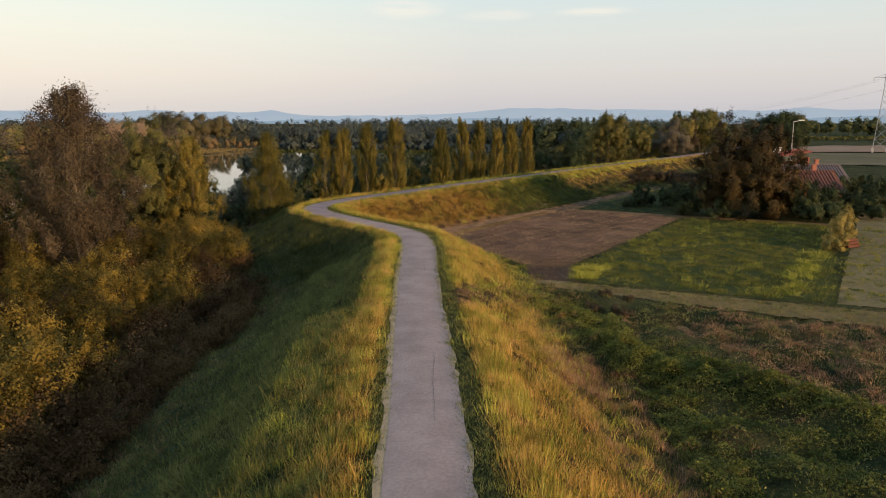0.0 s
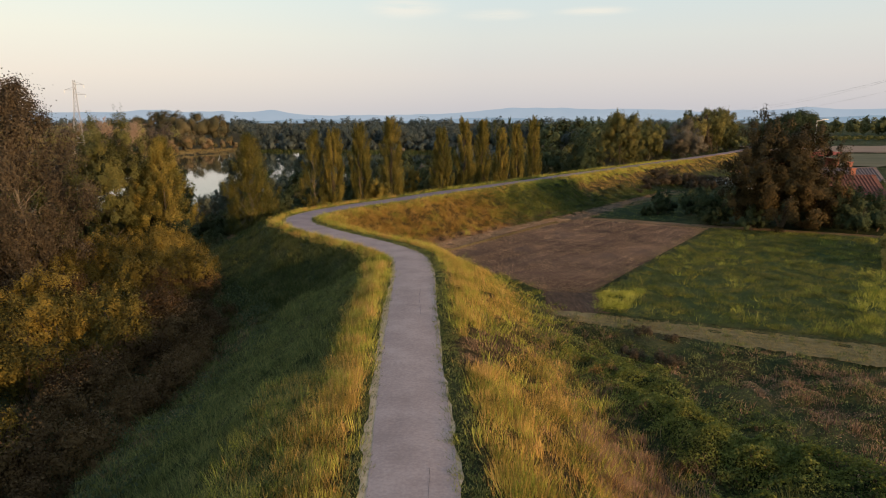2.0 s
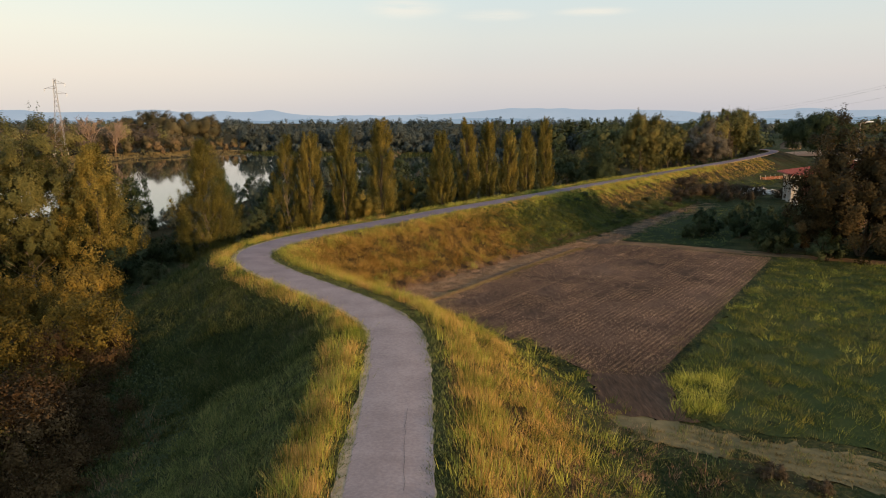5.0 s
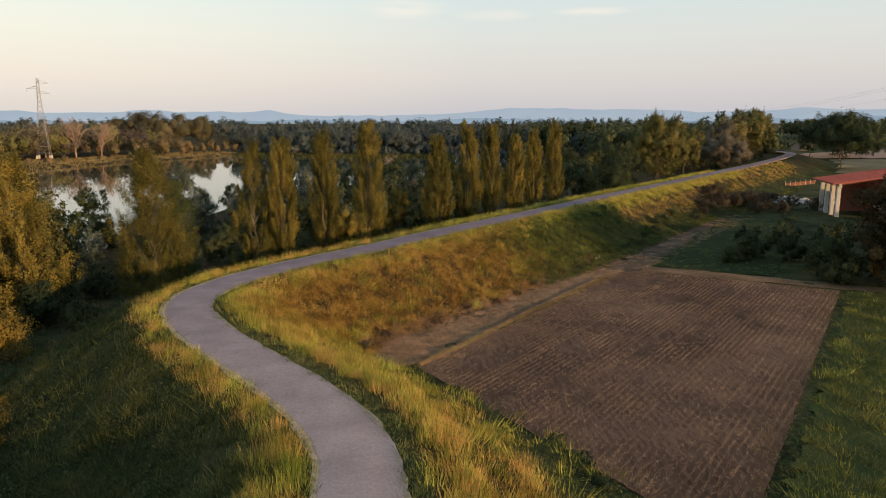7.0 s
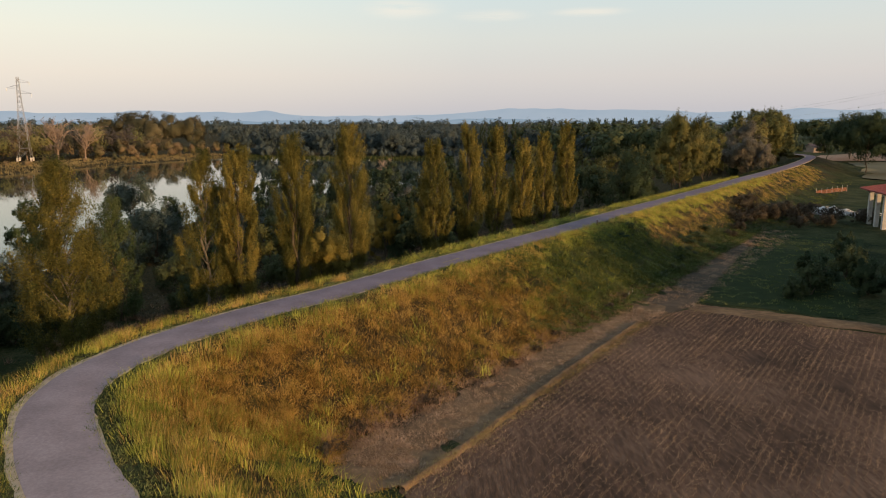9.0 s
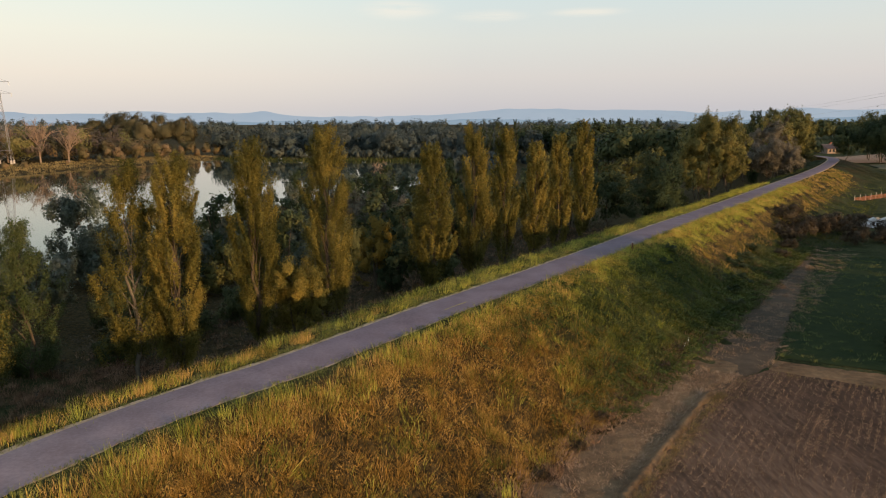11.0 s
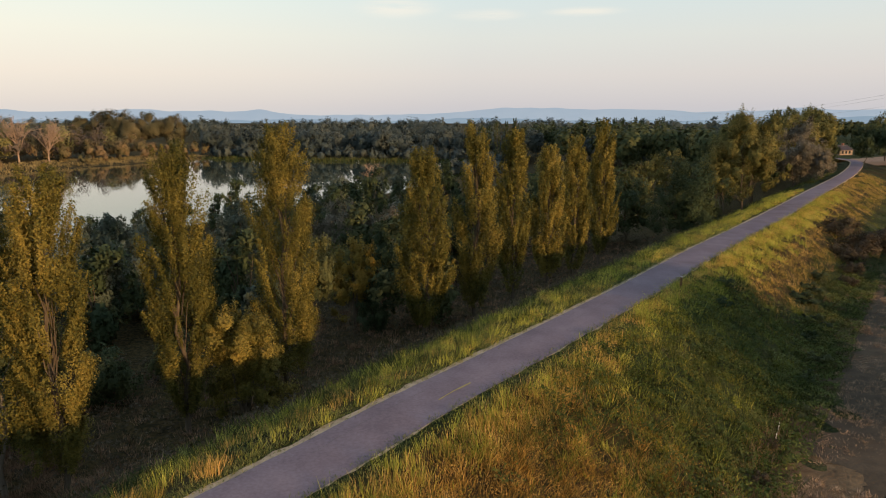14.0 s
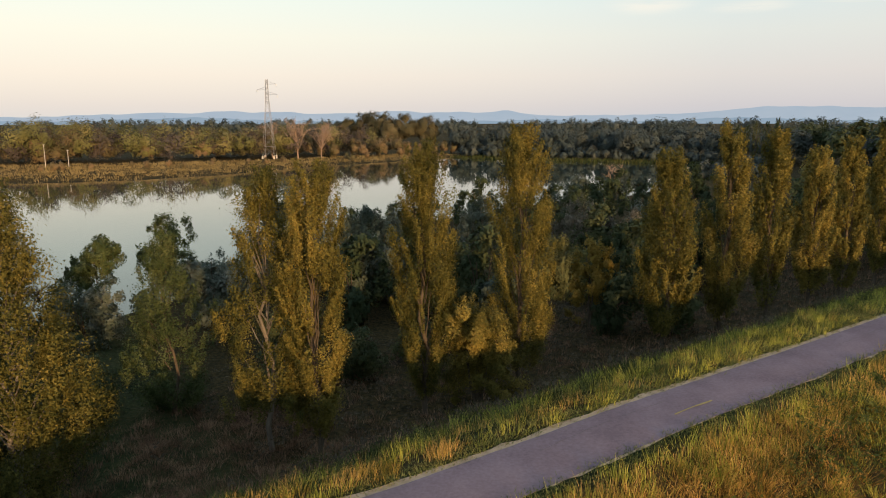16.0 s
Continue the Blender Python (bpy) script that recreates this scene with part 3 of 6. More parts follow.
sheet("field_margin", [(-2.0, 79.6), (-0.4, 78.0), (0.6, 78.0), (3.3, 81.4), (15.5, 98.1), (18.0, 101.4), (21.0, 103.8), (41.5, 136.5), (37.5, 137), (17, 106), (12, 100)], PLAIN_Z + 0.018, M_TRACK, "dry earth track along the dyke foot", "track", 0.4, DIR2)
sheet("margin_strip", [(-3.0, 77.4), (0.6, 78.3), (2.6, 80.9), (4.3, 83.4), (9.2, 90.6), (15.9, 99.8), (19.2, 103.6), (17.6, 106.6), (13.0, 101.6), (7.0, 93.8), (2.6, 86.4), (-1.6, 80.6)], PLAIN_Z + 0.036, M_DRYMARGIN, "dry tan margin between slope foot and field", "margin", 0.3, DIR2, 0.03, 0, 0.5)
earth_bank("field_ridge", "low dry earth ridge along the field edge", [(0.6, 78.3), (2.6, 80.9), (4.3, 83.4), (9.2, 90.6), (15.9, 99.8)], 0.55, 0.15, M_DRYMARGIN, 12)
sheet("field_corner", [(8.2, 58.6), (9.0, 63.8), (12.9, 63.6), (12.0, 57.4)], PLAIN_Z + 0.044, M_TILLED, "pale driven-over earth at the field corner", "track", 0.25, 0, 0.02, 0, 0.5)
sheet("field_edge", [(20.3, 102.6), (50, 86.6), (51, 88.4), (21.6, 104.6)], PLAIN_Z + 0.024, M_DRYMARGIN, "dry brown headland strip behind the fields", "headland", 0.4)
sheet("lawn", [(22.0, 105.2), (41.8, 135.6), (52, 133), (31, 100)], PLAIN_Z + 0.030, M_LAWN, "short green garden lawn behind the field", "lawn", 0.5)
sheet("mown_strip", [(8.5, 59.5), (8.0, 56.5), (28, 44.5), (60, 28), (62, 32), (29.0, 48.6), (12.0, 56.8), (11, 58.5)], PLAIN_Z + 0.022, M_STRAW_STRIP, "pale mown access strip before the meadow", "strip", 0.25, 0, 0.02, 0, 0.6)
sheet("farm_lane", [(28.8, 50.2), (32.6, 48.2), (48.5, 70), (70, 104), (66, 108), (42.5, 71.5)], PLAIN_Z + 0.022, M_STRAW_STRIP, "pale grassy lane beside the hedge", "lane", 0.6)
sheet("far_stubble", [(110, 292), (330, 275), (430, 352), (205, 362)], PLAIN_Z + 0.3, M_FARFIELD, "tan stubble field in the plain", "field", 6, 0, 0.1, 0, 2)
sheet("far_meadow", [(104, 214), (150, 190), (330, 180), (330, 262), (140, 282)], PLAIN_Z + 0.25, M_FARGREEN, "dull grey-green meadow beyond the farm", "field", 6, 0, 0.1, 0, 2)


# ---- path ----
def ribbon(name, lo, hi, lift, mat, label, category, jag=0.05, seed=1, s0=0.0, s1=1e9, cols=7, crown=0.0):
    sel = (CL_S >= s0) & (CL_S <= s1)
    c, n, s = CL[sel], CL_N[sel], CL_S[sel]
    r = np.random.RandomState(seed)
    ja, jb = [np.interp(s, np.arange(0, s.max() + 2, 0.5), r.uniform(-jag, jag, int((s.max() + 2) / 0.5) + 2)[:len(np.arange(0, s.max() + 2, 0.5))]) for _ in range(2)]
    u = np.linspace(0, 1, cols)
    off = (lo + ja)[:, None] * (1 - u) + (hi + jb)[:, None] * u
    x, y = c[:, :1] + n[:, :1] * off, c[:, 1:2] + n[:, 1:2] * off
    z = c[:, 2:] + lift + crown * (1 - (off / hi) ** 2)
    top = np.stack([x, y, z], -1).reshape(-1, 3)
    a = np.arange(len(c) - 1)[:, None] * cols + np.arange(cols - 1)[None]
    a = a.ravel()
    f = np.stack([a, a + 1, a + cols + 1, a + cols], 1)
    # short skirts at both rims give the layer its thickness
    nv = len(top)
    low_l = top[::cols] - (0, 0, 0.12)
    low_r = top[cols - 1::cols] - (0, 0, 0.12)
    m = len(c)
    i = np.arange(m - 1)
    fl = np.stack([i * cols, (i + 1) * cols, nv + i + 1, nv + i], 1)
    fr = np.stack([i * cols + cols - 1, nv + m + i, nv + m + i + 1, (i + 1) * cols + cols - 1], 1)
    ob = new(name, np_mesh(name, np.vstack([top, low_l, low_r]), np.vstack([f, fl, fr]), mat, False))
    return tagged(ob, label, category, kind="structure")


ribbon("verge_dust", -1.5, 1.27, -0.010, M_DUST, "pale dusty margin of the path", "verge", 0.10, 2, crown=0.022)
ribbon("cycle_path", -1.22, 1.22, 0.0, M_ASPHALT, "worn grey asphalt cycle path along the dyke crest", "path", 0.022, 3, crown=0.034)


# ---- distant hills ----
# Distance haze put into the hills: black base, pale blue emission.
def haze_glow(name, colours):
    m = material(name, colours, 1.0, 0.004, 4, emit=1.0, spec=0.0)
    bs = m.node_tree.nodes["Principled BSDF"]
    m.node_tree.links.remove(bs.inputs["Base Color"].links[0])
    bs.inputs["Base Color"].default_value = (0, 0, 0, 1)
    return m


def hills(name, radius, peaks, base, seed, colours, label):
    """A range of hills far off: a ridge along an arc, rising from the plain."""
    az = np.radians(np.arange(-80, 80.01, 0.25))
    h = np.full(az.shape, base)
    for c, wdt, top in peaks:
        h = h + top * np.exp(-((np.degrees(az) - c) / wdt) ** 2)
    r = np.random.RandomState(seed)
    for k in range(1, 9):
        h = h + np.sin(np.degrees(az) * r.uniform(0.25, 0.5) * k + r.uniform(0, 6)) * 3.4 / k ** 0.6
    foot = np.stack([np.sin(az) * radius, np.cos(az) * radius, np.full(az.shape, -6.0)], 1)
    ridge = np.stack([np.sin(az) * (radius + 220), np.cos(az) * (radius + 220), np.maximum(h, 4)], 1)
    n = len(az)
    i = np.arange(n - 1)
    ob = new(name, np_mesh(name, np.vstack([foot, ridge]), np.stack([i, i + 1, n + i + 1, n + i], 1), haze_glow(name, colours), True))
    return tagged(ob, label, "hills", kind="structure")


hills("backdrop_far_hills", 4500, [(-14.5, 4, 28), (-12.0, 0.9, 16), (-20, 3, 22), (8, 7, 46), (17, 5, 30), (30, 8, 40), (-32, 8, 30)], 44, 3, [(0.37, 0.45, 0.54), (0.41, 0.48, 0.56)], "mountain ridge on the horizon, self-lit in haze blue")
hills("backdrop_near_hills", 4100, [(6, 6, 14), (-8, 5, 5), (25, 3, 12), (38, 9, 36), (-36, 7, 18)], 13, 8, [(0.26, 0.35, 0.44), (0.30, 0.385, 0.47)], "foothills on the horizon, self-lit in haze blue-grey")


# ---- grass ----
def blades(name, x, y, height, width, mat, label, lean=0.35, seed=1, sink=0.05, lift=None, tuft=16, tuft_size=0.13):
    """Grass as many tapering blades in one mesh."""
    r = np.random.RandomState(seed)
    n = len(x)
    # gather the blades into tufts
    mix = r.permutation(n)
    x, y = np.asarray(x)[mix], np.asarray(y)[mix]
    k = max(1, n // tuft)
    who = r.randint(0, k, n)
    cx, cy = x[:k][who], y[:k][who]
    reach = tuft_size * r.uniform(0.6, 1.5, k)[who]
    ox, oy = r.normal(0, 1, n) * reach, r.normal(0, 1, n) * reach
    x, y = cx + ox, cy + oy
    z = terrain(x, y) - sink if lift is None else np.full(n, lift)
    h = height * r.uniform(0.6, 1.1, n) * r.uniform(0.55, 1.45, k)[who]
    a = r.uniform(0, 6.28, n)
    w = width * r.uniform(0.6, 1.3, n) / 2
    ca, sa = np.cos(a) * w, np.sin(a) * w
    bend_x, bend_y = r.normal(0, lean * 0.6, k)[who], r.normal(0, lean * 0.6, k)[who]
    lx = (bend_x + ox / reach * lean * 0.5 + r.normal(0, lean * 0.4, n)) * h
    ly = (bend_y + oy / reach * lean * 0.5 + r.normal(0, lean * 0.4, n)) * h
    p = np.stack([x, y, z], 1)
    side = np.stack([ca, sa, 0 * z], 1)
    v = np.stack([p - side, p + side, p + np.stack([lx, ly, h], 1)], 1).reshape(-1, 3)
    f = np.arange(3 * n).reshape(n, 3)
    ob = new(name, np_mesh(name, v, f, mat))
    return tagged(ob, label, "grass", kind="stuff")


def along(n, y0, y1, d0, d1, seed, patch=0.0, patch_size=3.0, keep=0.45, bias=1.0):
    """Scattered places between two distances from the centreline, within a stretch named by the centreline's y."""
    n = int(n * 1.08)
    r = np.random.RandomState(seed)
    k = np.flatnonzero((CL[:, 1] >= y0) & (CL[:, 1] <= y1))
    i = r.choice(k, n)
    d = d0 + (d1 - d0) * r.uniform(0, 1, n) ** bias
    t = r.uniform(-0.3, 0.3, n)
    x = CL[i, 0] + CL_N[i, 0] * d + CL_T[i, 0] * t
    y = CL[i, 1] + CL_N[i, 1] * d + CL_T[i, 1] * t
    if patch:
        m = waves(x, y, patch_size, seed + 50) + r.normal(0, 0.25, n) > patch
        x, y = x[m], y[m]
    dd, kk = dyke_coords(x, y)
    yc = CL[kk, 1] + waves(x, y, 4, seed + 90) * 3.5
    lo_edge, hi_edge = y0 + (4 if y0 > 50 else -99), y1 - (4 if y1 < 170 else -99)
    m = (yc > lo_edge) & (yc < hi_edge)
    m &= np.abs(dd) > min(abs(d0), abs(d1)) - 0.1
    return x[m], y[m]


def in_area(n, poly, seed, patch=None, size=4.0):
    r = np.random.RandomState(seed)
    poly = np.array(poly, float)
    x, y = r.uniform(poly[:, 0].min(), poly[:, 0].max(), n), r.uniform(poly[:, 1].min(), poly[:, 1].max(), n)
    m = in_poly(x, y, poly)
    if patch is not None:
        m &= waves(x, y, size, seed + 70) + r.normal(0, 0.2, n) > patch
    return x[m], y[m]


def off_ramp(xy):
    """Leaves out what stands on the old ramp down to the field."""
    x, y = xy
    ax, ay, bx, by = 1.8, 40.0, 9.4, 57.5
    dx, dy = bx - ax, by - ay
    t = np.clip(((x - ax) * dx + (y - ay) * dy) / (dx * dx + dy * dy), 0, 1)
    far = np.hypot(x - ax - t * dx, y - ay - t * dy) > 1.3 + 0.4 * waves(x, y, 2, 33)
    return x[far], y[far]


# short turf beside the asphalt
X, Y = np.hstack([along(48000, 10, 150, 1.07, 2.0, 1), along(40000, 10, 150, -2.0, -1.36, 2)])
blades("verge_turf", X, Y, 0.12, 0.03, M_LUSH, "short green turf beside the asphalt", 0.7, 3, 0.02, tuft=10, tuft_size=0.1)
# tall sunlit grass on the crest
X, Y = np.hstack([along(9000, 8, 42, -3.8, -2.0, 4, 0.0, 2.0), along(24000, 34, 66, -3.3, -1.9, 44, -0.5, 2.0), along(20000, 58, 100, -2.9, -1.75, 34, -0.3, 2.0), along(12000, 92, 178, -3.0, -1.8, 35, 0.35, 2.0), along(44000, 8, 116, 2.15, 3.8, 5, -0.7, 2.2), along(22000, 106, 178, 1.7, 3.0, 6, -0.3, 3)])
X, Y = off_ramp((X, Y))
blades("crest_grass", X, Y, 0.46, 0.015, M_GOLD, "tall yellow-gold grass along the dyke crest", 0.28, 7, tuft=22, tuft_size=0.16)
X, Y = np.hstack([along(15000, 8, 42, -6.0, -1.8, 54, -0.4, 1.6), along(12000, 36, 66, -3.3, -1.7, 65, -0.3, 1.6), along(9000, 58, 100, -2.9, -1.6, 36, -0.3, 1.6), along(46000, 92, 178, -5.2, -1.7, 37, -0.1, 2.2), along(30000, 8, 114, 1.9, 3.8, 55, -0.3, 1.8), along(26000, 108, 178, 1.6, 4.0, 56, -0.4, 3)])
X, Y = off_ramp((X, Y))
blades("crest_green_grass", X, Y, 0.5, 0.019, M_CREST, "tall yellow-green grass clumps along the crest", 0.3, 57, tuft=24, tuft_size=0.18)
# golden right slope of the first stretch and the bend
X, Y = np.hstack([along(70000, 12, 68, 2.4, 6.8, 8, -0.5, 4), along(14000, 62, 90, 2.4, 6.8, 68, -0.2, 3), along(46000, 119, 215, 1.9, 7.2, 9, -0.5, 4)])
X, Y = off_ramp((X, Y))
blades("golden_slope_grass", X, Y, 0.40, 0.017, M_GOLD, "dry golden grass on the sunny dyke slope", 0.38, 10, tuft=26, tuft_size=0.2)
X, Y = np.hstack([along(70000, 72, 110, 2.8, 9.9, 11, -0.6, 4), along(80000, 72, 111, 3.0, 9.9, 111, -0.05, 1.5)])
blades("rusty_slope_grass", X, Y, 0.36, 0.020, M_RUST, "flattened rust-orange grass on the sunny slope", 0.8, 12, tuft=30, tuft_size=0.22)
X, Y = np.hstack([along(24000, 12, 90, 3.5, 10.0, 13, -0.2, 3), along(20000, 60, 84, 2.3, 7.5, 69, -0.4, 3), along(30000, 82, 116, 2.6, 9.9, 14, 0.1, 3), along(38000, 100, 130, 2.2, 9.6, 15, -0.6, 3), along(12000, 150, 215, 3, 12, 16)])
blades("green_slope_grass", X, Y, 0.34, 0.024, M_GREEN, "green weeds low on the sunny slope", 0.6, 17, tuft=26, tuft_size=0.2)
X, Y = np.hstack([along(22000, 101, 130, 3.4, 10.4, 18, -0.3, 3), along(16000, 100, 150, 8.0, 11.0, 66, -0.7, 3), along(12000, 124, 150, 6.0, 10.8, 67, -0.5, 3), along(9000, 15, 60, 9.5, 13, 19, -0.2, 4), along(9000, 140, 190, 5, 13, 20)])
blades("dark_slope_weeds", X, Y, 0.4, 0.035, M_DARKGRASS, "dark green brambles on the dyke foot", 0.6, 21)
X, Y = np.hstack([along(9000, 78, 118, 9.0, 10.4, 58, 0.0, 2), along(8000, 15, 62, 5, 10, 59, 0.45, 3), along(6000, 116, 150, 6, 12.5, 60, 0.3, 3)])
blades("withered_foot_weeds", X, Y, 0.42, 0.022, M_BROWN, "withered reddish weeds at the slope foot", 0.45, 61)
# dry pinkish grass low on the first stretch
X, Y = np.hstack([along(26000, 12, 52, 5.8, 9.8, 411, -0.4, 3), along(9000, 30, 52, 3.0, 8.0, 412, 0.35, 2.5)])
blades("pink_slope_grass", X, Y, 0.34, 0.015, M_BROWN, "dry pinkish-brown grass low on the slope", 0.4, 413, tuft=20, tuft_size=0.2)
X, Y = along(20000, 12, 56, 5.5, 9.6, 414, -0.2, 2.2)
blades("low_slope_straw", X, Y, 0.34, 0.015, M_GOLD, "pale gold straw low on the slope", 0.4, 415, tuft=20, tuft_size=0.2)
# coarse tussocks over the slopes
X, Y = np.hstack([along(20000, 12, 88, 2.6, 8.0, 401, -0.1, 3), along(9000, 82, 111, 2.8, 7.0, 402, 0.2, 3)])
X, Y = off_ramp((X, Y))
blades("gold_tussocks", X, Y, 0.46, 0.017, M_GOLD, "coarse golden tussocks on the sunny slope", 0.4, 403, tuft=26, tuft_size=0.22)
X, Y = np.hstack([along(12000, 12, 88, 3.0, 9.0, 404, 0.0, 3), along(8000, 82, 116, 2.8, 9.8, 405, 0.3, 3), along(9000, 108, 150, 1.9, 5.0, 406, -0.1, 3), along(9000, 92, 150, -9, -2.8, 408, -0.2, 3)])
blades("green_tussocks", X, Y, 0.5, 0.028, M_CREST, "coarse green tussocks on the slopes", 0.5, 409, tuft=24, tuft_size=0.22)
X, Y = np.hstack([in_area(22000, ROUGH, 410, -0.1, 4)])
blades("field_tussocks", X, Y, 0.36, 0.032, M_LUSH, "coarse tussocks in the rough field", 0.5, 411, tuft=24, tuft_size=0.25)
# short dry grass on the river-side shoulder
X, Y = along(30000, 8, 38, -4.2, -1.9, 421, -0.5, 3)
blades("dry_shoulder_grass", X, Y, 0.22, 0.016, M_RUST, "short rusty dry grass on the dyke shoulder", 0.5, 422, tuft=16, tuft_size=0.16)
# shaded river side
X, Y = along(80000, 12, 66, -14, -3.0, 22, -0.9, 4)
blades("lush_slope_grass", X, Y, 0.38, 0.028, M_LUSH, "lush green grass on the shaded river slope", 0.65, 26, tuft=30, tuft_size=0.22)
X, Y = along(26000, 12, 66, -12.5, -4.0, 427, -0.1, 3)
blades("lush_tussocks", X, Y, 0.6, 0.028, M_LUSH, "tall green tussocks on the river slope", 0.5, 428, tuft=24, tuft_size=0.22)
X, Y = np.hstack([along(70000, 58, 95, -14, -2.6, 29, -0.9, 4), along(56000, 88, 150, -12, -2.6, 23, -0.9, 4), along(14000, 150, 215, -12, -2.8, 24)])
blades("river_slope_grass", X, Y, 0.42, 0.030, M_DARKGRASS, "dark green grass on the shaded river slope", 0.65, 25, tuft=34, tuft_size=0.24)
X, Y = np.hstack([along(34000, 12, 46, -9, -2.4, 62, -0.2, 3), along(9000, 40, 64, -9, -3.4, 66, 0.2, 3), along(26000, 92, 160, -6.5, -1.9, 63, -0.4, 3)])
blades("river_slope_tufts", X, Y, 0.4, 0.024, M_LUSH, "lighter green tufts on the river slope", 0.6, 64, tuft=26, tuft_size=0.2)
X, Y = np.hstack([along(26000, 12, 44, -5.8, -2.2, 26, 0.05, 3), along(9000, 88, 150, -5, -2.6, 27, 0.1, 3)])
blades("straw_patches", X, Y, 0.42, 0.02, M_GOLD, "straw-coloured tufts on the river slope", 0.35, 28)
X, Y = np.hstack([along(60000, 90, 160, -26, -6, 32, -0.9, 6), along(30000, 12, 90, -22, -10.5, 30, -0.9, 5)])
blades("withered_undergrowth", X, Y, 0.45, 0.03, M_BROWN, "withered brown undergrowth below the poplars", 0.45, 31)


X, Y = in_area(70000, [(-23, 96.5), (-9, 97.5), (-8, 108), (-18, 112), (-26, 106)], 36, -0.2, 4)
blades("river_flat_straw", X, Y, 0.4, 0.02, M_BROWN, "withered tan grass in a clearing under the poplars", 0.5, 38, tuft=22, tuft_size=0.24)
X, Y = along(40000, 90, 150, -5.6, -1.75, 137, -0.5, 2.4)
blades("crest_low_grass", X, Y, 0.3, 0.015, M_LUSH, "mid-green low grass beside the path", 0.4, 138, tuft=18, tuft_size=0.2)
X, Y = in_area(90000, MEADOW, 40, -0.1, 2.2)
blades("meadow_green_grass", X, Y, 0.30, 0.02, M_GREEN, "taller yellow-green meadow tufts", 0.7, 39, lift=PLAIN_Z + 0.03, tuft=30, tuft_size=0.24)
X, Y = in_area(190000, MEADOW, 41, -0.35, 2.6)
blades("meadow_grass", X, Y, 0.23, 0.024, M_MEADOWGRASS, "uneven green meadow grass", 0.7, 42, lift=PLAIN_Z + 0.03, tuft=34, tuft_size=0.26)
X, Y = np.hstack([in_area(30000, MEADOW, 43, 0.5, 3), in_area(14000, [(25, 52), (27.6, 52.4), (31, 57.5), (38.8, 68.5), (36.6, 69.6), (29, 58.5)], 44), in_area(5000, [(11.6, 58.5), (13.5, 58), (16.5, 64), (13, 62.5)], 45)])
blades("meadow_tall_grass", X, Y, 0.46, 0.018, M_CREST, "taller sunlit yellow grass in the meadow", 0.5, 46, lift=PLAIN_Z + 0.03, tuft=26, tuft_size=0.24)
X, Y = in_area(150000, ROUGH, 47, -0.6, 6)
blades("rough_field_grass", X, Y, 0.22, 0.03, M_LUSH, "dull green rough grass in the near field", 0.8, 48, tuft=20, tuft_size=0.2)
X, Y = in_area(90000, ROUGH, 49, 0.25, 6)
blades("rough_field_weeds", X, Y, 0.3, 0.028, M_BROWN, "brown seeding weeds in the near field", 0.5, 50)
X, Y = in_area(70000, [(29, 49.4), (60, 31), (75, 80), (50, 87), (41, 71)], 73, -0.5, 5)
blades("lane_side_grass", X, Y, 0.22, 0.04, M_GREEN, "short green grass beside the farm lane", 0.5, 74, lift=PLAIN_Z + 0.02)
X, Y = np.hstack([in_area(130000, [(8, 56.5), (28, 44.5), (60, 28), (61, 31), (29, 48.6), (12, 57)], 75, -0.1, 2), in_area(20000, [(22, 105.2), (41.8, 135.6), (50, 133), (31, 100)], 76)])
blades("short_grass", X, Y, 0.15, 0.03, M_LUSH, "short green grass on strip and lawn", 0.5, 77, lift=PLAIN_Z + 0.03)
X, Y = in_area(16000, [(1.9, 38.8), (3.2, 40.2), (10.5, 56.5), (8.6, 58.4), (1.7, 42.2)], 82)
blades("ramp_grass", X, Y, 0.2, 0.022, M_BROWN, "low dry grass on the old ramp", 0.5, 83)
X, Y = np.hstack([in_area(60000, [(15, 45.5), (20, 47), (30, 44), (42, 36), (30, 27), (20.4, 31), (17, 35)], 84, -0.3, 4), in_area(14000, [(6, 24), (10, 24), (12, 34), (8, 40), (6.2, 34)], 85, 0.2, 3)])
blades("pinkish_weeds", X, Y, 0.32, 0.026, M_BROWN, "pinkish-brown seeding weeds in patches", 0.45, 86)
X, Y = in_area(170000, [(8, 56.5), (28, 44.5), (60, 28), (61, 31), (29, 48.6), (12, 57)], 87)
across = np.round((X * 0.48 + Y * 0.877) / 0.55) * 0.55 - (X * 0.48 + Y * 0.877)
X, Y = X + 0.48 * across, Y + 0.877 * across
blades("mown_swaths", X, Y, 0.11, 0.03, M_REED, "thin rows of cut straw on the mown strip", 0.8, 88, lift=PLAIN_Z + 0.04, tuft=3, tuft_size=0.07)
X, Y = in_area(9000, [(5.6, 30.5), (8.6, 33), (9.0, 38), (7.2, 39.5), (5.4, 36)], 78)
blades("bleached_grass", X, Y, 0.4, 0.022, M_BROWN, "bleached pinkish dry grass on the slope", 0.5, 79)
SHORE = [(-96, 428), (-103, 392), (-124, 348), (-133, 316), (-138, 290), (-151, 266), (-168, 248), (-202, 232), (-300, 196), (-420, 180), (-420, 235), (-300, 262), (-215, 305), (-168, 345), (-150, 395), (-120, 440)]
# Reeds added to cover bright water slivers at the river end.
X, Y = in_area(60000, [(-100, 420), (-90, 410), (-60, 399), (-20, 394), (12, 389), (25, 378), (26, 350), (9, 300), (20, 300), (38, 350), (36, 386), (14, 402), (-20, 407), (-60, 412), (-90, 424)], 90)
blades("river_end_reed_cover", X, Y, 1.6, 0.3, M_DARKGRASS, "dark reeds added along the river end over water glints", 0.4, 91, lift=WATER_Z - 0.1, tuft=8, tuft_size=0.6)
X, Y = in_area(170000, SHORE, 80)
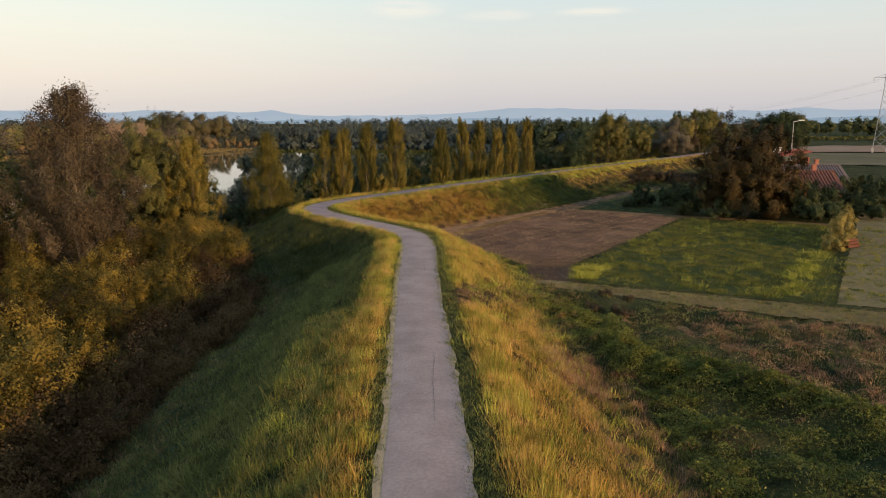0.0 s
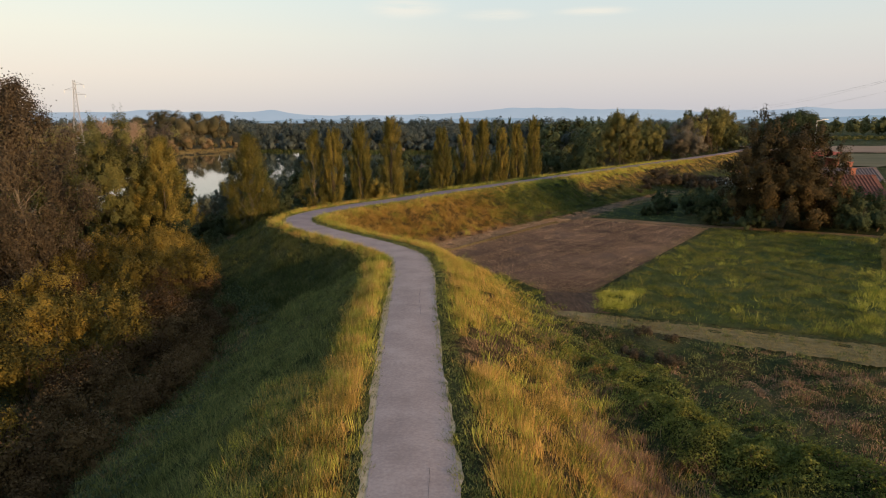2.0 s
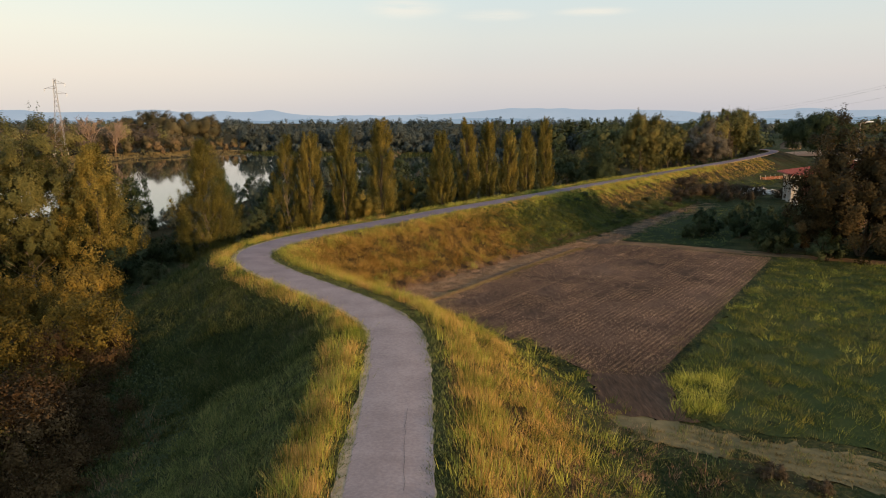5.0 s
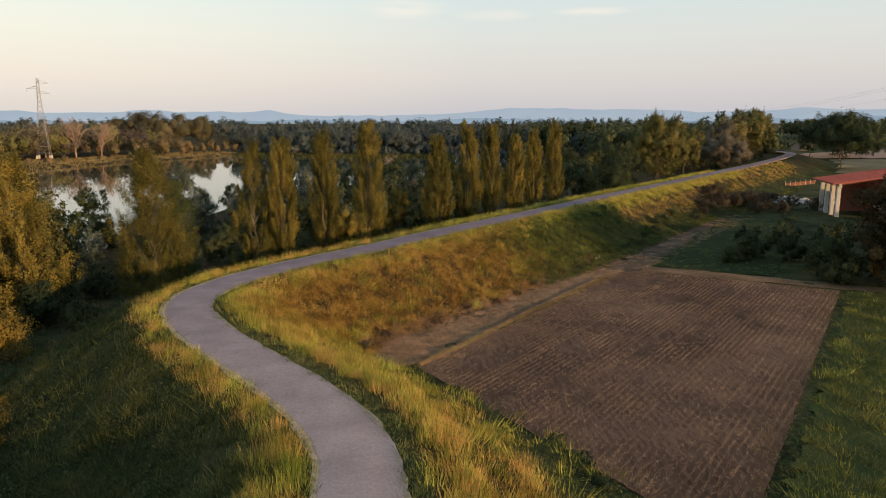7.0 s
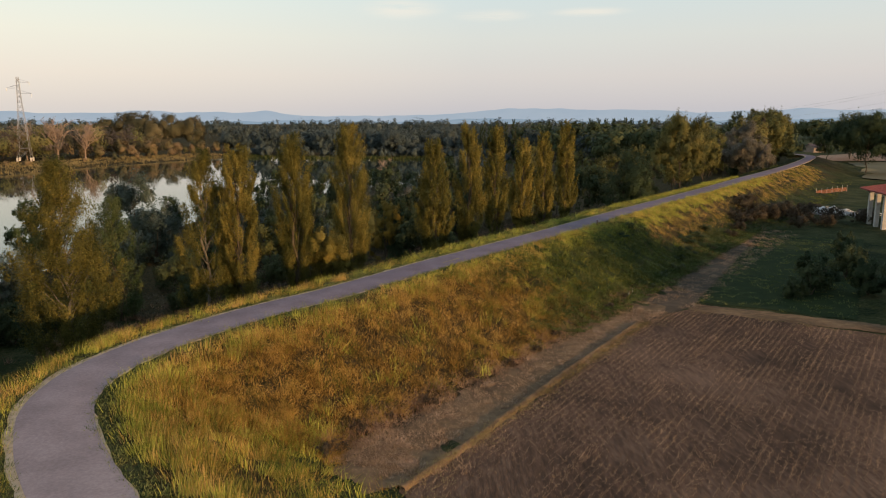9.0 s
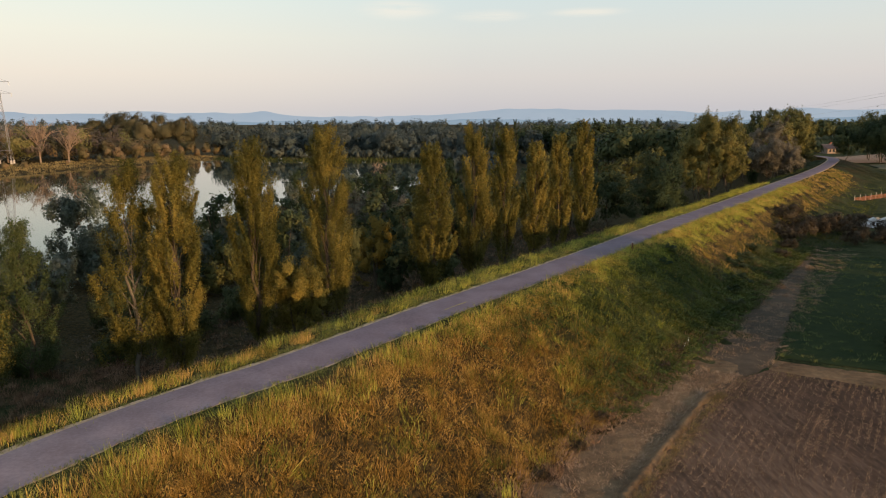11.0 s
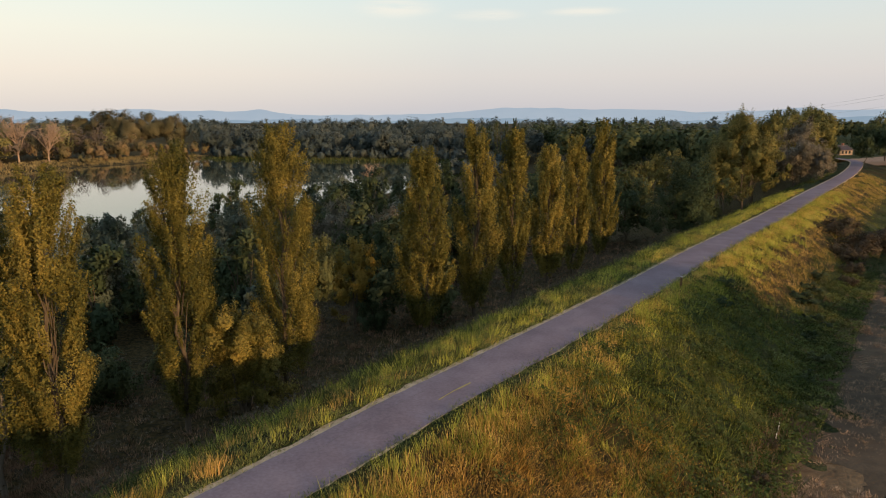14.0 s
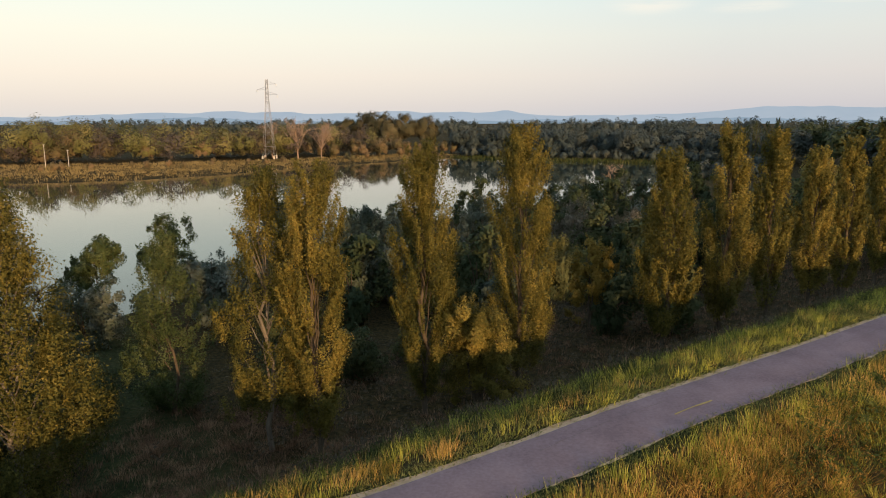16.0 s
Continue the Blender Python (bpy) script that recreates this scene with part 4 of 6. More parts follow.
blades("far_bank_reeds", X, Y, 0.9, 0.2, M_REED, "yellow reeds and grass on the far bank", 0.4, 81, tuft=8, tuft_size=0.6)
X, Y = in_area(430000, FIELD, 51)
rs = np.random.RandomState(53)
row = -0.8 * X + 0.6 * Y
near_row = np.round(row / 0.33) * 0.33
strength = 0.42 + 0.16 * waves(near_row, 0 * row, 1.3, 59) + 0.30 * waves(X, Y, 6, 58)
m = rs.uniform(0, 1, len(X)) < strength
shift = (near_row - row + rs.normal(0, 0.05, len(X)))[m]
X, Y = X[m] - 0.8 * shift, Y[m] + 0.6 * shift
blades("stubble", X, Y, 0.085, 0.012, M_STUBBLE, "short stubble in rows on the tilled field", 0.7, 52, lift=PLAIN_Z + 0.03, tuft=1, tuft_size=0.02)
# pale wheel tracks through the stubble
rt = np.random.RandomState(54)
X, Y = in_area(260000, FIELD, 55)
lane = (-0.8 * X + 0.6 * Y + 0.25 * waves(X, Y, 30, 56)) / 2.1
m = (np.abs(lane - np.round(lane)) < 0.05) & (waves(np.round(lane) * 3.0, 0 * X, 4, 157) > -0.3)
blades("wheel_track_straw", X[m], Y[m], 0.05, 0.022, M_STUBBLE, "pale straw pressed into wheel tracks", 1.2, 57, lift=PLAIN_Z + 0.03, tuft=3, tuft_size=0.06)
# trampled straw on the headland round the field
X, Y = in_area(190000, FIELD, 155)
rim = poly_dist(X, Y, np.array(FIELD, float))
m = rim < 0.4 + 1.1 * rt.uniform(0, 1, len(X)) ** 2 + 0.5 * waves(X, Y, 5, 156)
blades("headland_straw", X[m], Y[m], 0.06, 0.02, M_REED, "trampled tan straw on the field headland", 1.1, 158, lift=PLAIN_Z + 0.03, tuft=6, tuft_size=0.12)
# dry grass between the slope foot and the field, ending in a low ridge
X, Y = np.hstack([along(70000, 70, 114, 9.3, 13.4, 58, -0.9, 3), along(22000, 108, 150, 10.4, 14.5, 65, -0.4, 3)])
blades("margin_grass", X, Y, 0.12, 0.03, M_STUBBLE, "short dry tan grass along the field margin", 0.9, 59, sink=0.0)
u = rt.uniform(0, 1, 9000)
X, Y = 0.5 + 15.8 * u + rt.normal(0, 0.07, 9000), np.interp(0.5 + 15.8 * u, [0.5, 3.2, 15.4, 17.8], [78.2, 81.5, 98.2, 101.4]) + rt.normal(0, 0.07, 9000)
blades("ridge_grass", X[:5000], Y[:5000], 0.14, 0.018, M_REED, "dry tan grass on the field ridge", 0.6, 60, lift=PLAIN_Z + 0.12)


# ---- trees ----
def leaf_mesh(name, centres, size, mat, rng, facing, spread=0.45, rough=0.22):
    """Leaves as small three-cornered blades that face roughly outwards, softly shaded along with their clump."""
    n = len(centres)
    facing = facing / (np.linalg.norm(facing, axis=1)[:, None] + 1e-6)
    soft = facing + rng.normal(size=(n, 3)) * rough + (0, 0, 0.06)
    soft /= np.linalg.norm(soft, axis=1)[:, None]
    nor = facing + rng.normal(size=(n, 3)) * spread + (0, 0, 0.1)
    nor /= np.linalg.norm(nor, axis=1)[:, None]
    a = np.cross(nor, rng.normal(size=(n, 3)))
    a /= np.linalg.norm(a, axis=1)[:, None] + 1e-9
    b = np.cross(nor, a)
    s = size * rng.uniform(0.6, 1.3, (n, 1))
    v = np.stack([centres + a * s * 1.15, centres - a * s * 0.7 + b * s * 0.72, centres - a * s * 0.7 - b * s * 0.72], 1).reshape(-1, 3)
    me = np_mesh(name, v, np.arange(3 * n).reshape(n, 3), mat, True)
    me.normals_split_custom_set_from_vertices(np.repeat(soft, 3, 0).tolist())
    return me


def limb_tree(bm, base, tip, r0, rng, bends=4, n=6):
    """A tapering, slightly crooked limb, as one tube."""
    base, tip = Vector(base), Vector(tip)
    axis = (tip - base).normalized()
    u1 = axis.orthogonal().normalized()
    u2 = axis.cross(u1)
    rings = []
    for k in range(bends + 1):
        u = k / bends
        q = base.lerp(tip, u)
        if 0 < k < bends:
            q = q + Vector(rng.normal(0, 0.02, 3)) * (tip - base).length
        rad = r0 * (1 - 0.86 * u)
        rings.append([bm.verts.new(q + (u1 * math.cos(6.2832 * i / n) + u2 * math.sin(6.2832 * i / n)) * rad) for i in range(n)])
    for lo, hi in zip(rings, rings[1:]):
        for i in range(n):
            bm.faces.new((lo[i], lo[(i + 1) % n], hi[(i + 1) % n], hi[i]))
    bm.faces.new(rings[-1])


def make_tree(name, label, place, h, w, form, leaf, count, size, seed, category="tree", bark=M_BARK, bare=0.12, clumps=90, group="", limbs=14):
    """A trunk with limbs and a crown of many leaves in clumps. form: spire, cone, round or shrub."""
    rng = np.random.RandomState(seed)
    root = thing(name, label, category, place, group)
    if form == "shrub":
        for k in range(4):
            bm = bmesh.new()
            a = rng.uniform(0, 6.28)
            limb_tree(bm, (0, 0, -0.2), (math.cos(a) * w * 0.25, math.sin(a) * w * 0.25, h * rng.uniform(0.5, 0.7)), 0.012 * h + 0.02, rng, 3, 5)
            part("stem", bm, bark, root)
    else:
        bm = bmesh.new()
        limb_tree(bm, (0, 0, -0.3), (rng.normal(0, 0.015) * h, rng.normal(0, 0.015) * h, h * 0.9), 0.0085 * h + 0.03, rng, 7, 8)
        part("trunk", bm, bark, root)
        for k in range(limbs):
            bm = bmesh.new()
            u = rng.uniform(bare, 0.7)
            a = rng.uniform(0, 6.28)
            reach = w / 2 * {"spire": 0.55, "cone": 0.6, "round": 0.5}[form] * (1 - u * 0.5)
            rise = h * {"spire": 0.2, "cone": 0.16, "round": 0.14}[form]
            limb_tree(bm, (0, 0, u * h), (math.cos(a) * reach, math.sin(a) * reach, min(u * h + rise, h * 0.9)), 0.0034 * h, rng, 3, 5)
            part("limb", bm, bark, root)
    if form in ("spire", "cone"):
        # leafy shoots that climb along the limbs
        hh = bare + (0.97 - bare) * rng.uniform(0, 1, clumps) ** (0.95 if form == "spire" else 1.1)
        a = rng.uniform(0, 6.28, clumps)
        lump = 1 + 0.20 * np.sin(a * 2 + hh * 5 + rng.uniform(0, 6)) + 0.18 * np.sin(a * 3 + hh * 14 + rng.uniform(0, 6)) + 0.10 * np.sin(hh * 31 + rng.uniform(0, 6))
        if form == "spire":
            prof = np.interp(hh, [0, 0.12, 0.22, 0.36, 0.55, 0.75, 0.90, 1.0], [0.25, 0.42, 0.74, 0.98, 1.0, 0.80, 0.52, 0.14])
            climb, inner = 0.11, 0.45
        else:
            prof = np.interp(hh, [0, 0.06, 0.18, 0.36, 0.55, 0.78, 1.0], [0.20, 0.50, 0.86, 1.0, 0.86, 0.52, 0.07])
            climb, inner = 0.085, 0.25
        rad = w / 2 * prof * lump * rng.uniform(inner, 1.0, clumps) ** 0.6
        cen = np.stack([np.cos(a) * rad, np.sin(a) * rad, hh * h], 1)
        who = rng.randint(0, clumps, count)
        u = rng.uniform(-1, 1, count)
        shoot = np.stack([np.cos(a) * 0.35, np.sin(a) * 0.35, np.ones(clumps)], 1) * climb * h * 0.5
        thick = (0.042 * w + 0.045) * (1 - 0.5 * np.abs(u))[:, None] * rng.uniform(0.5, 1.3, clumps)[who][:, None]
        rel = shoot[who] * u[:, None] + rng.normal(size=(count, 3)) * thick
        p = cen[who] + rel
        out = p * (1, 1, 0) / (np.linalg.norm(p[:, :2], axis=1)[:, None] + 0.3)
        knob = rel - shoot[who] * u[:, None]
        knob /= np.linalg.norm(knob, axis=1)[:, None] + 1e-6
        facing = out * 0.8 + knob * 1.1
    else:
        # large lobes, each of many clumps, with shaded gaps between them
        lobes = max(7, clumps // 10)
        t = rng.uniform(-0.75 if form == "round" else 0.05, 1, lobes)
        a = np.arange(lobes) * 2.4 + rng.uniform(-0.5, 0.5, lobes)
        rr = rng.uniform(0.46, 0.80, lobes)
        lump = 1 + 0.18 * np.sin(a * 2 + rng.uniform(0, 6)) + 0.12 * np.sin(a * 3 + t * 5)
        rad = w / 2 * np.sqrt(np.clip(1.01 - t * t, 0.02, 1)) * rr * lump
        if form == "round":
            mid = h * (0.5 + bare * 0.5)
            tall = h - mid
            cz = mid + t * (rr + 0.06) * tall
        else:
            tall = h * 0.9
            cz = 0.04 * h + t * (rr + 0.06) * tall
        lobe = np.stack([np.cos(a) * rad, np.sin(a) * rad, cz], 1)
        size_l = rng.uniform(0.30, 0.48, lobes)
        reach_l = np.stack([size_l * w / 2, size_l * w / 2, size_l * min(tall, w * 0.75)], 1)
        own = rng.randint(0, lobes, clumps)
        way = rng.normal(size=(clumps, 3)) + (0, 0, 0.35)
        way /= np.linalg.norm(way, axis=1)[:, None]
        cen = lobe[own] + way * reach_l[own] * rng.uniform(0.6, 1.05, (clumps, 1))
        who = rng.randint(0, clumps, count)
        ball = rng.normal(size=(count, 3))
        ball /= np.linalg.norm(ball, axis=1)[:, None]
        ball *= rng.uniform(0.2, 1.0, (count, 1)) ** 0.5
        big = rng.uniform(0.6, 1.35, clumps)[who][:, None] * (90 / max(90, clumps)) ** 0.3
        p = cen[who] + ball * (0.085 * w + 0.08) * big
        # upright sprigs that break the outline
        sprig = rng.uniform(0, 1, count) < 0.22
        up = rng.uniform(0, 1, count) ** 1.4 * (0.05 * h + 0.12) * rng.uniform(0.3, 1.3, clumps)[who]
        p[sprig] = cen[who][sprig] + ball[sprig] * (0.02 * w + 0.05) + way[who][sprig] * (up * 0.6)[sprig, None] + np.stack([0 * up, 0 * up, up], 1)[sprig]
        out = p - np.array([0, 0, h * (0.5 if form == "round" else 0.25)])
        out /= np.linalg.norm(out, axis=1)[:, None] + 1e-6
        bulge = (p - lobe[own[who]]) / reach_l[own[who]]
        bulge /= np.linalg.norm(bulge, axis=1)[:, None] + 1e-6
        facing = bulge + out * 0.35 + ball * 0.45
    low = p[:, 2] < 0.25
    p, facing = p[~low], facing[~low]
    part("crown", leaf_mesh("crown", p, size, LEAF[leaf], rng, facing), None, root)
    return root


def stand(x, y, turn=0.0, scale=1.0, sink=0.05, tall=1.0):
    return Matrix.Translation((x, y, ground_at(x, y) - sink)) @ Matrix.Rotation(turn, 4, "Z") @ Matrix.Diagonal((scale, scale, scale * tall, 1))


ROW = "poplars along the dyke"
# x, y, height of the tip, width
POPLARS = [(-12.0, 106.0, 13.5, 3.1), (-9.0, 112.0, 14.1, 3.3), (-4.8, 116.1, 14.9, 3.8), (2.6, 126.0, 13.4, 3.5), (6.5, 131.3, 15.0, 3.3), (9.9, 136.0, 14.4, 3.0), (13.7, 141.0, 13.3, 3.0), (17.1, 145.7, 13.7, 3.0), (21.0, 150.9, 15.3, 3.2)]
for i, (x, y, tip, w) in enumerate(POPLARS):
    make_tree("poplar", "slender upright poplar with olive-gold evening-lit leaves", stand(x, y, i * 1.7), tip - ground_at(x, y), w * 0.9, "spire", "poplar", 70000 if i < 3 else (40000 if i < 5 else 26000), 0.046 if i < 3 else (0.062 if i < 5 else 0.078), 100 + i, "poplar", bare=0.13, clumps=190, group=ROW, limbs=18)
make_tree("poplar", "broad young poplar with a bare lower trunk", stand(-14.6, 106.4, 0.4), 13.2 - ground_at(-14.6, 106.4), 4.6, "cone", "poplar", 46000, 0.046, 121, "poplar", M_PALEBARK, 0.16, 130, limbs=24)
make_tree("poplar", "conical poplar with green-gold leaves", stand(-21.3, 99.0, 1.0), 13.0 - ground_at(-21.3, 99.0), 5.6, "cone", "poplar", 80000, 0.05, 122, "poplar", M_PALEBARK, bare=0.07, clumps=300, limbs=34)
make_tree("young_tree", "grey-green young tree on the river flat", stand(-22.9, 110.0, 1.0), 9.4 - ground_at(-22.9, 110.0), 4.8, "cone", "grey", 34000, 0.052, 123, bare=0.05, clumps=150)
make_tree("shrub", "round yellow-green shrub among the poplars", stand(-6.6, 113.6, 1.0), 7.2, 5.4, "shrub", "poplar", 50000, 0.052, 124, "shrub", clumps=200)
make_tree("big_poplar", "tall bronze-brown poplar with a ragged crown", stand(-34.6, 73.4), 17.7 - ground_at(-34.6, 73.4), 12.0, "cone", "brown", 80000, 0.085, 125, bare=0.03, clumps=300, bark=M_PALEBARK, limbs=44)
make_tree("tree", "tall olive-green riverside tree", stand(-36.8, 95.8), 15.4, 9.4, "round", "olive", 56000, 0.095, 126, bare=0.0, clumps=420, limbs=24, bark=M_PALEBARK)
make_tree("tree", "yellow-green tree at the thicket edge", stand(-31, 97), 13.0, 7.4, "cone", "poplar", 46000, 0.08, 127, bare=0.03, clumps=260)
make_tree("oak", "wide dark bronze-green farmyard oak", stand(42.6, 95.5), 13.6, 14.2, "shrub", "oak", 90000, 0.11, 128, "oak", clumps=520)

# templates for the repeats
BUSH = [make_tree("bush", "yellow-olive thicket bush on the river flat", stand(-20 - 4 * k, 34 + 6 * k, k), 4.6, 5.4, "shrub", "yellow", 8000, 0.07, 140 + k, "bush", clumps=150, group="thicket bushes") for k in range(3)]
BUSH.append(make_tree("bush", "dark brown thicket bush on the river flat", stand(-33, 30, 1), 4.2, 5.4, "shrub", "russet", 8000, 0.069, 144, "bush", clumps=130, group="thicket bushes"))
r = random.Random(4)
spots = []
tries = 0
while len(spots) < 104 and tries < 4000:
    tries += 1
    x, y = r.uniform(-56, -14.5), r.uniform(14, 86)
    if x > np.interp(y, [14, 44, 52, 66, 86], [-19.0, -18.5, -15.8, -16.8, -25.0]) or any((x - a) ** 2 + (y - b) ** 2 < 7.5 for a, b in spots):
        continue
    spots.append((x, y))
for i, (x, y) in enumerate(spots):
    edge = max(0.74, min(1.05, (-x - 11) / 9))
    copy_thing(BUSH[i % 4], stand(x, y, r.uniform(0, 6.28), edge * r.uniform(0.85, 1.15)))

BRUSH = make_tree("brushwood", "dull brown brushwood at the slope foot", stand(-14.5, 30), 2.0, 4.4, "shrub", "russet", 4000, 0.058, 146, "bush", clumps=80, group="slope foot brush")
for i in range(84):
    y = 13 + (i // 2) * 1.42
    x = (-14.3 if i % 2 else -17.4) - max(0, y - 60) * 0.42 + r.uniform(-1.4, 0.9)
    copy_thing(BRUSH, stand(x, y, r.uniform(0, 6.28), r.uniform(0.6, 1.15) * (0.85 if i % 2 else 1.1)))

MID = [
    make_tree("tree", "olive-green leafy riverside tree", stand(-48, 92, 0.5), 14.0, 7.5, "round", "olive", 6600, 0.175, 150, bare=0.1, clumps=200, group="riverside trees", limbs=5),
    make_tree("tree", "low dark green riverside tree", stand(28, 166, 0.5), 9.0, 8.5, "round", "dark", 6600, 0.175, 151, bare=0.0, clumps=200, group="riverside trees", limbs=5),
    make_tree("tree", "tall narrow olive riverside tree", stand(48, 184, 0.5), 12.0, 7.0, "round", "olive", 6600, 0.175, 152, bare=0.05, clumps=200, group="riverside trees", limbs=5),
    make_tree("tree", "bronze-leaved tall riverside tree", stand(-58, 86, 0.5), 13.0, 8.0, "round", "brown", 6600, 0.175, 153, bare=0.05, clumps=200, group="riverside trees", limbs=5),
]
# x, y, kind, scale
for x, y, k, s in [(-50, 78, 3, 1.1), (-57, 74, 3, 1.1), (-64, 76, 0, 1.1), (-55, 88, 3, 1.1), (-45, 71, 3, 0.85), (-43, 79, 0, 0.9), (-70, 70, 3, 1.1), (-80, 68, 3, 1.1), (-62, 94, 0, 1.1), (-48, 55, 3, 0.8), (-64, 57, 0, 0.9), (-76, 60, 3, 1.0), (-58, 100, 0, 0.95), (-66, 84, 3, 1.0), (-46, 62, 0, 0.8), (-62, 66, 3, 0.9), (-72, 100, 0, 0.9), (-47, 105, 0, 0.85), (-56, 52, 0, 0.75), (-33.5, 104, 0, 0.8), (-38, 109, 0, 0.85), (-44, 100, 3, 0.9), (-50, 108, 0, 0.95), (-57, 113, 3, 0.9), (-64, 108, 0, 1.0), (-41, 84, 0, 0.8), (-70, 94, 3, 1.0), (-78, 88, 0, 1.0), (-84, 80, 3, 1.0), (-74, 74, 0, 0.95), (-52, 66, 3, 0.8),
                   (22, 163, 1, 0.9), (50, 190, 0, 0.9), (58, 196, 0, 1.05), (78, 220, 0, 1.1), (88, 231, 0, 1.15), (45, 200, 0, 0.85), (62, 214, 0, 0.95), (74, 234, 0, 1.0), (84, 246, 0, 1.15),
                   (36, 186, 0, 0.75), (28, 180, 0, 0.85), (18, 170, 1, 1.0), (12, 162, 1, 0.9), (24, 195, 0, 0.9), (150, 292, 0, 1.2), (152, 302, 1, 1.5), (118, 330, 1, 0.8), (144, 284, 1, 1.5), (145, 282, 0, 1.15), (136, 288, 1, 1.4), (158, 312, 0, 1.3), (166, 318, 0, 1.2), (93, 240, 0, 1.12), (103, 256, 0, 1.2), (82, 226, 3, 1.1), (54, 198, 1, 1.2), (66, 212, 0, 0.95)]:
    copy_thing(MID[k], stand(x, y, r.uniform(0, 6.28), s))

LOW = [make_tree("willow_bush", "silver-grey willow bush near the water", stand(-33, 128, 0.5), 6.5, 5.0, "shrub", "willow", 7000, 0.105, 160, "willow", clumps=120, group="bank willows"),
       make_tree("bush", "dark green bush on the river flat", stand(-22, 122, 0.5), 4.5, 5.0, "shrub", "dark", 7000, 0.105, 161, "bush", clumps=120, group="river flat bushes"),
       make_tree("bush", "olive-yellow bush on the river flat", stand(-9.5, 146, 0.5), 5.5, 5.0, "shrub", "olive", 7000, 0.105, 162, "bush", clumps=120, group="river flat bushes")]
for x, y, k, s in [(-38, 120, 0, 1.0), (-44, 124, 1, 1.0), (-30, 138, 0, 1.05), (-26, 148, 0, 1.1), (-20, 152, 0, 1.0), (-36, 150, 0, 1.0), (-14, 160, 0, 1.0), (-8, 150, 2, 1.1), (-2, 158, 2, 1.1), (6, 160, 2, 1.1), (-16, 134, 2, 1.1), (-10, 138, 1, 1.0), (-4, 142, 2, 1.0), (2, 148, 2, 1.0), (-28, 104, 1, 0.7), (-34, 108, 1, 0.8), (-42, 112, 1, 0.9), (-22, 170, 0, 1.1), (-10, 178, 0, 1.2), (0, 176, 0, 1.1), (-24, 184, 0, 1.1), (-12, 200, 0, 1.1), (-32, 168, 0, 1.0), (-50, 118, 0, 0.9), (10, 184, 1, 1.2), (4, 200, 2, 1.3), (-1, 130, 1, 0.7), (-13, 122, 1, 0.8), (-30, 100, 1, 0.8), (-27, 108, 1, 0.9), (-36, 104, 1, 1.1), (-24, 92, 1, 0.6), (-28, 94, 1, 0.8), (-18, 112, 1, 0.8), (-15, 117, 1, 0.8), (-46, 108, 1, 1.1), (-42, 99, 1, 1.3), (-35, 102, 1, 1.2), (-39, 106, 1, 1.3), (-52, 112, 1, 1.2), (-40, 101, 1, 1.0), (-44, 96, 2, 1.1), (-50, 100, 1, 1.2), (-56, 104, 1, 1.3), (-62, 100, 2, 1.3), (-54, 92, 1, 1.2), (-68, 92, 1, 1.3), (-74, 84, 1, 1.4), (-39.5, 139, 0, 0.55), (-41.8, 137.6, 1, 0.6), (-37, 141, 0, 0.6), (-44.5, 133.5, 1, 0.5), (-60, 84, 1, 1.2), (-66, 76, 2, 1.2)]:
    copy_thing(LOW[k], stand(x, y, r.uniform(0, 6.28), s * r.uniform(0.9, 1.1)))


THIN = make_tree("river_bush", "grey-green bush on the river flat", stand(-30, 160, 0.5), 5.0, 5.0, "shrub", "willow", 4200, 0.145, 165, "bush", clumps=90, group="river flat bushes")
THIN2 = make_tree("river_bush", "dark tall bush on the river flat", stand(-16, 166, 0.5), 6.5, 5.0, "shrub", "dark", 4200, 0.145, 166, "bush", clumps=90, group="river flat bushes")
got, tries = 0, 0
while got < 60 and tries < 5000:
    tries += 1
    x, y = r.uniform(-60, 20), r.uniform(112, 260)
    dd = dyke_coords(np.array([x]), np.array([y]))[0][0]
    shore = poly_dist(np.array([x]), np.array([y]), WATER)[0]
    if dd > -15 or in_poly(np.array([x]), np.array([y]), WATER)[0] or shore > 55:
        continue
    if (y < 124 and x > -32) or shore < 1.5:
        continue
    got += 1
    kind, turn, size = THIN if r.random() < (0.65 if shore < 14 else 0.2) else THIN2, r.uniform(0, 6.28), r.uniform(0.7, 1.35)
    if -54 < x < -32 and y < 162:
        size *= 0.5  # the open shore has only low growth
    copy_thing(kind, stand(x, y, turn, size))


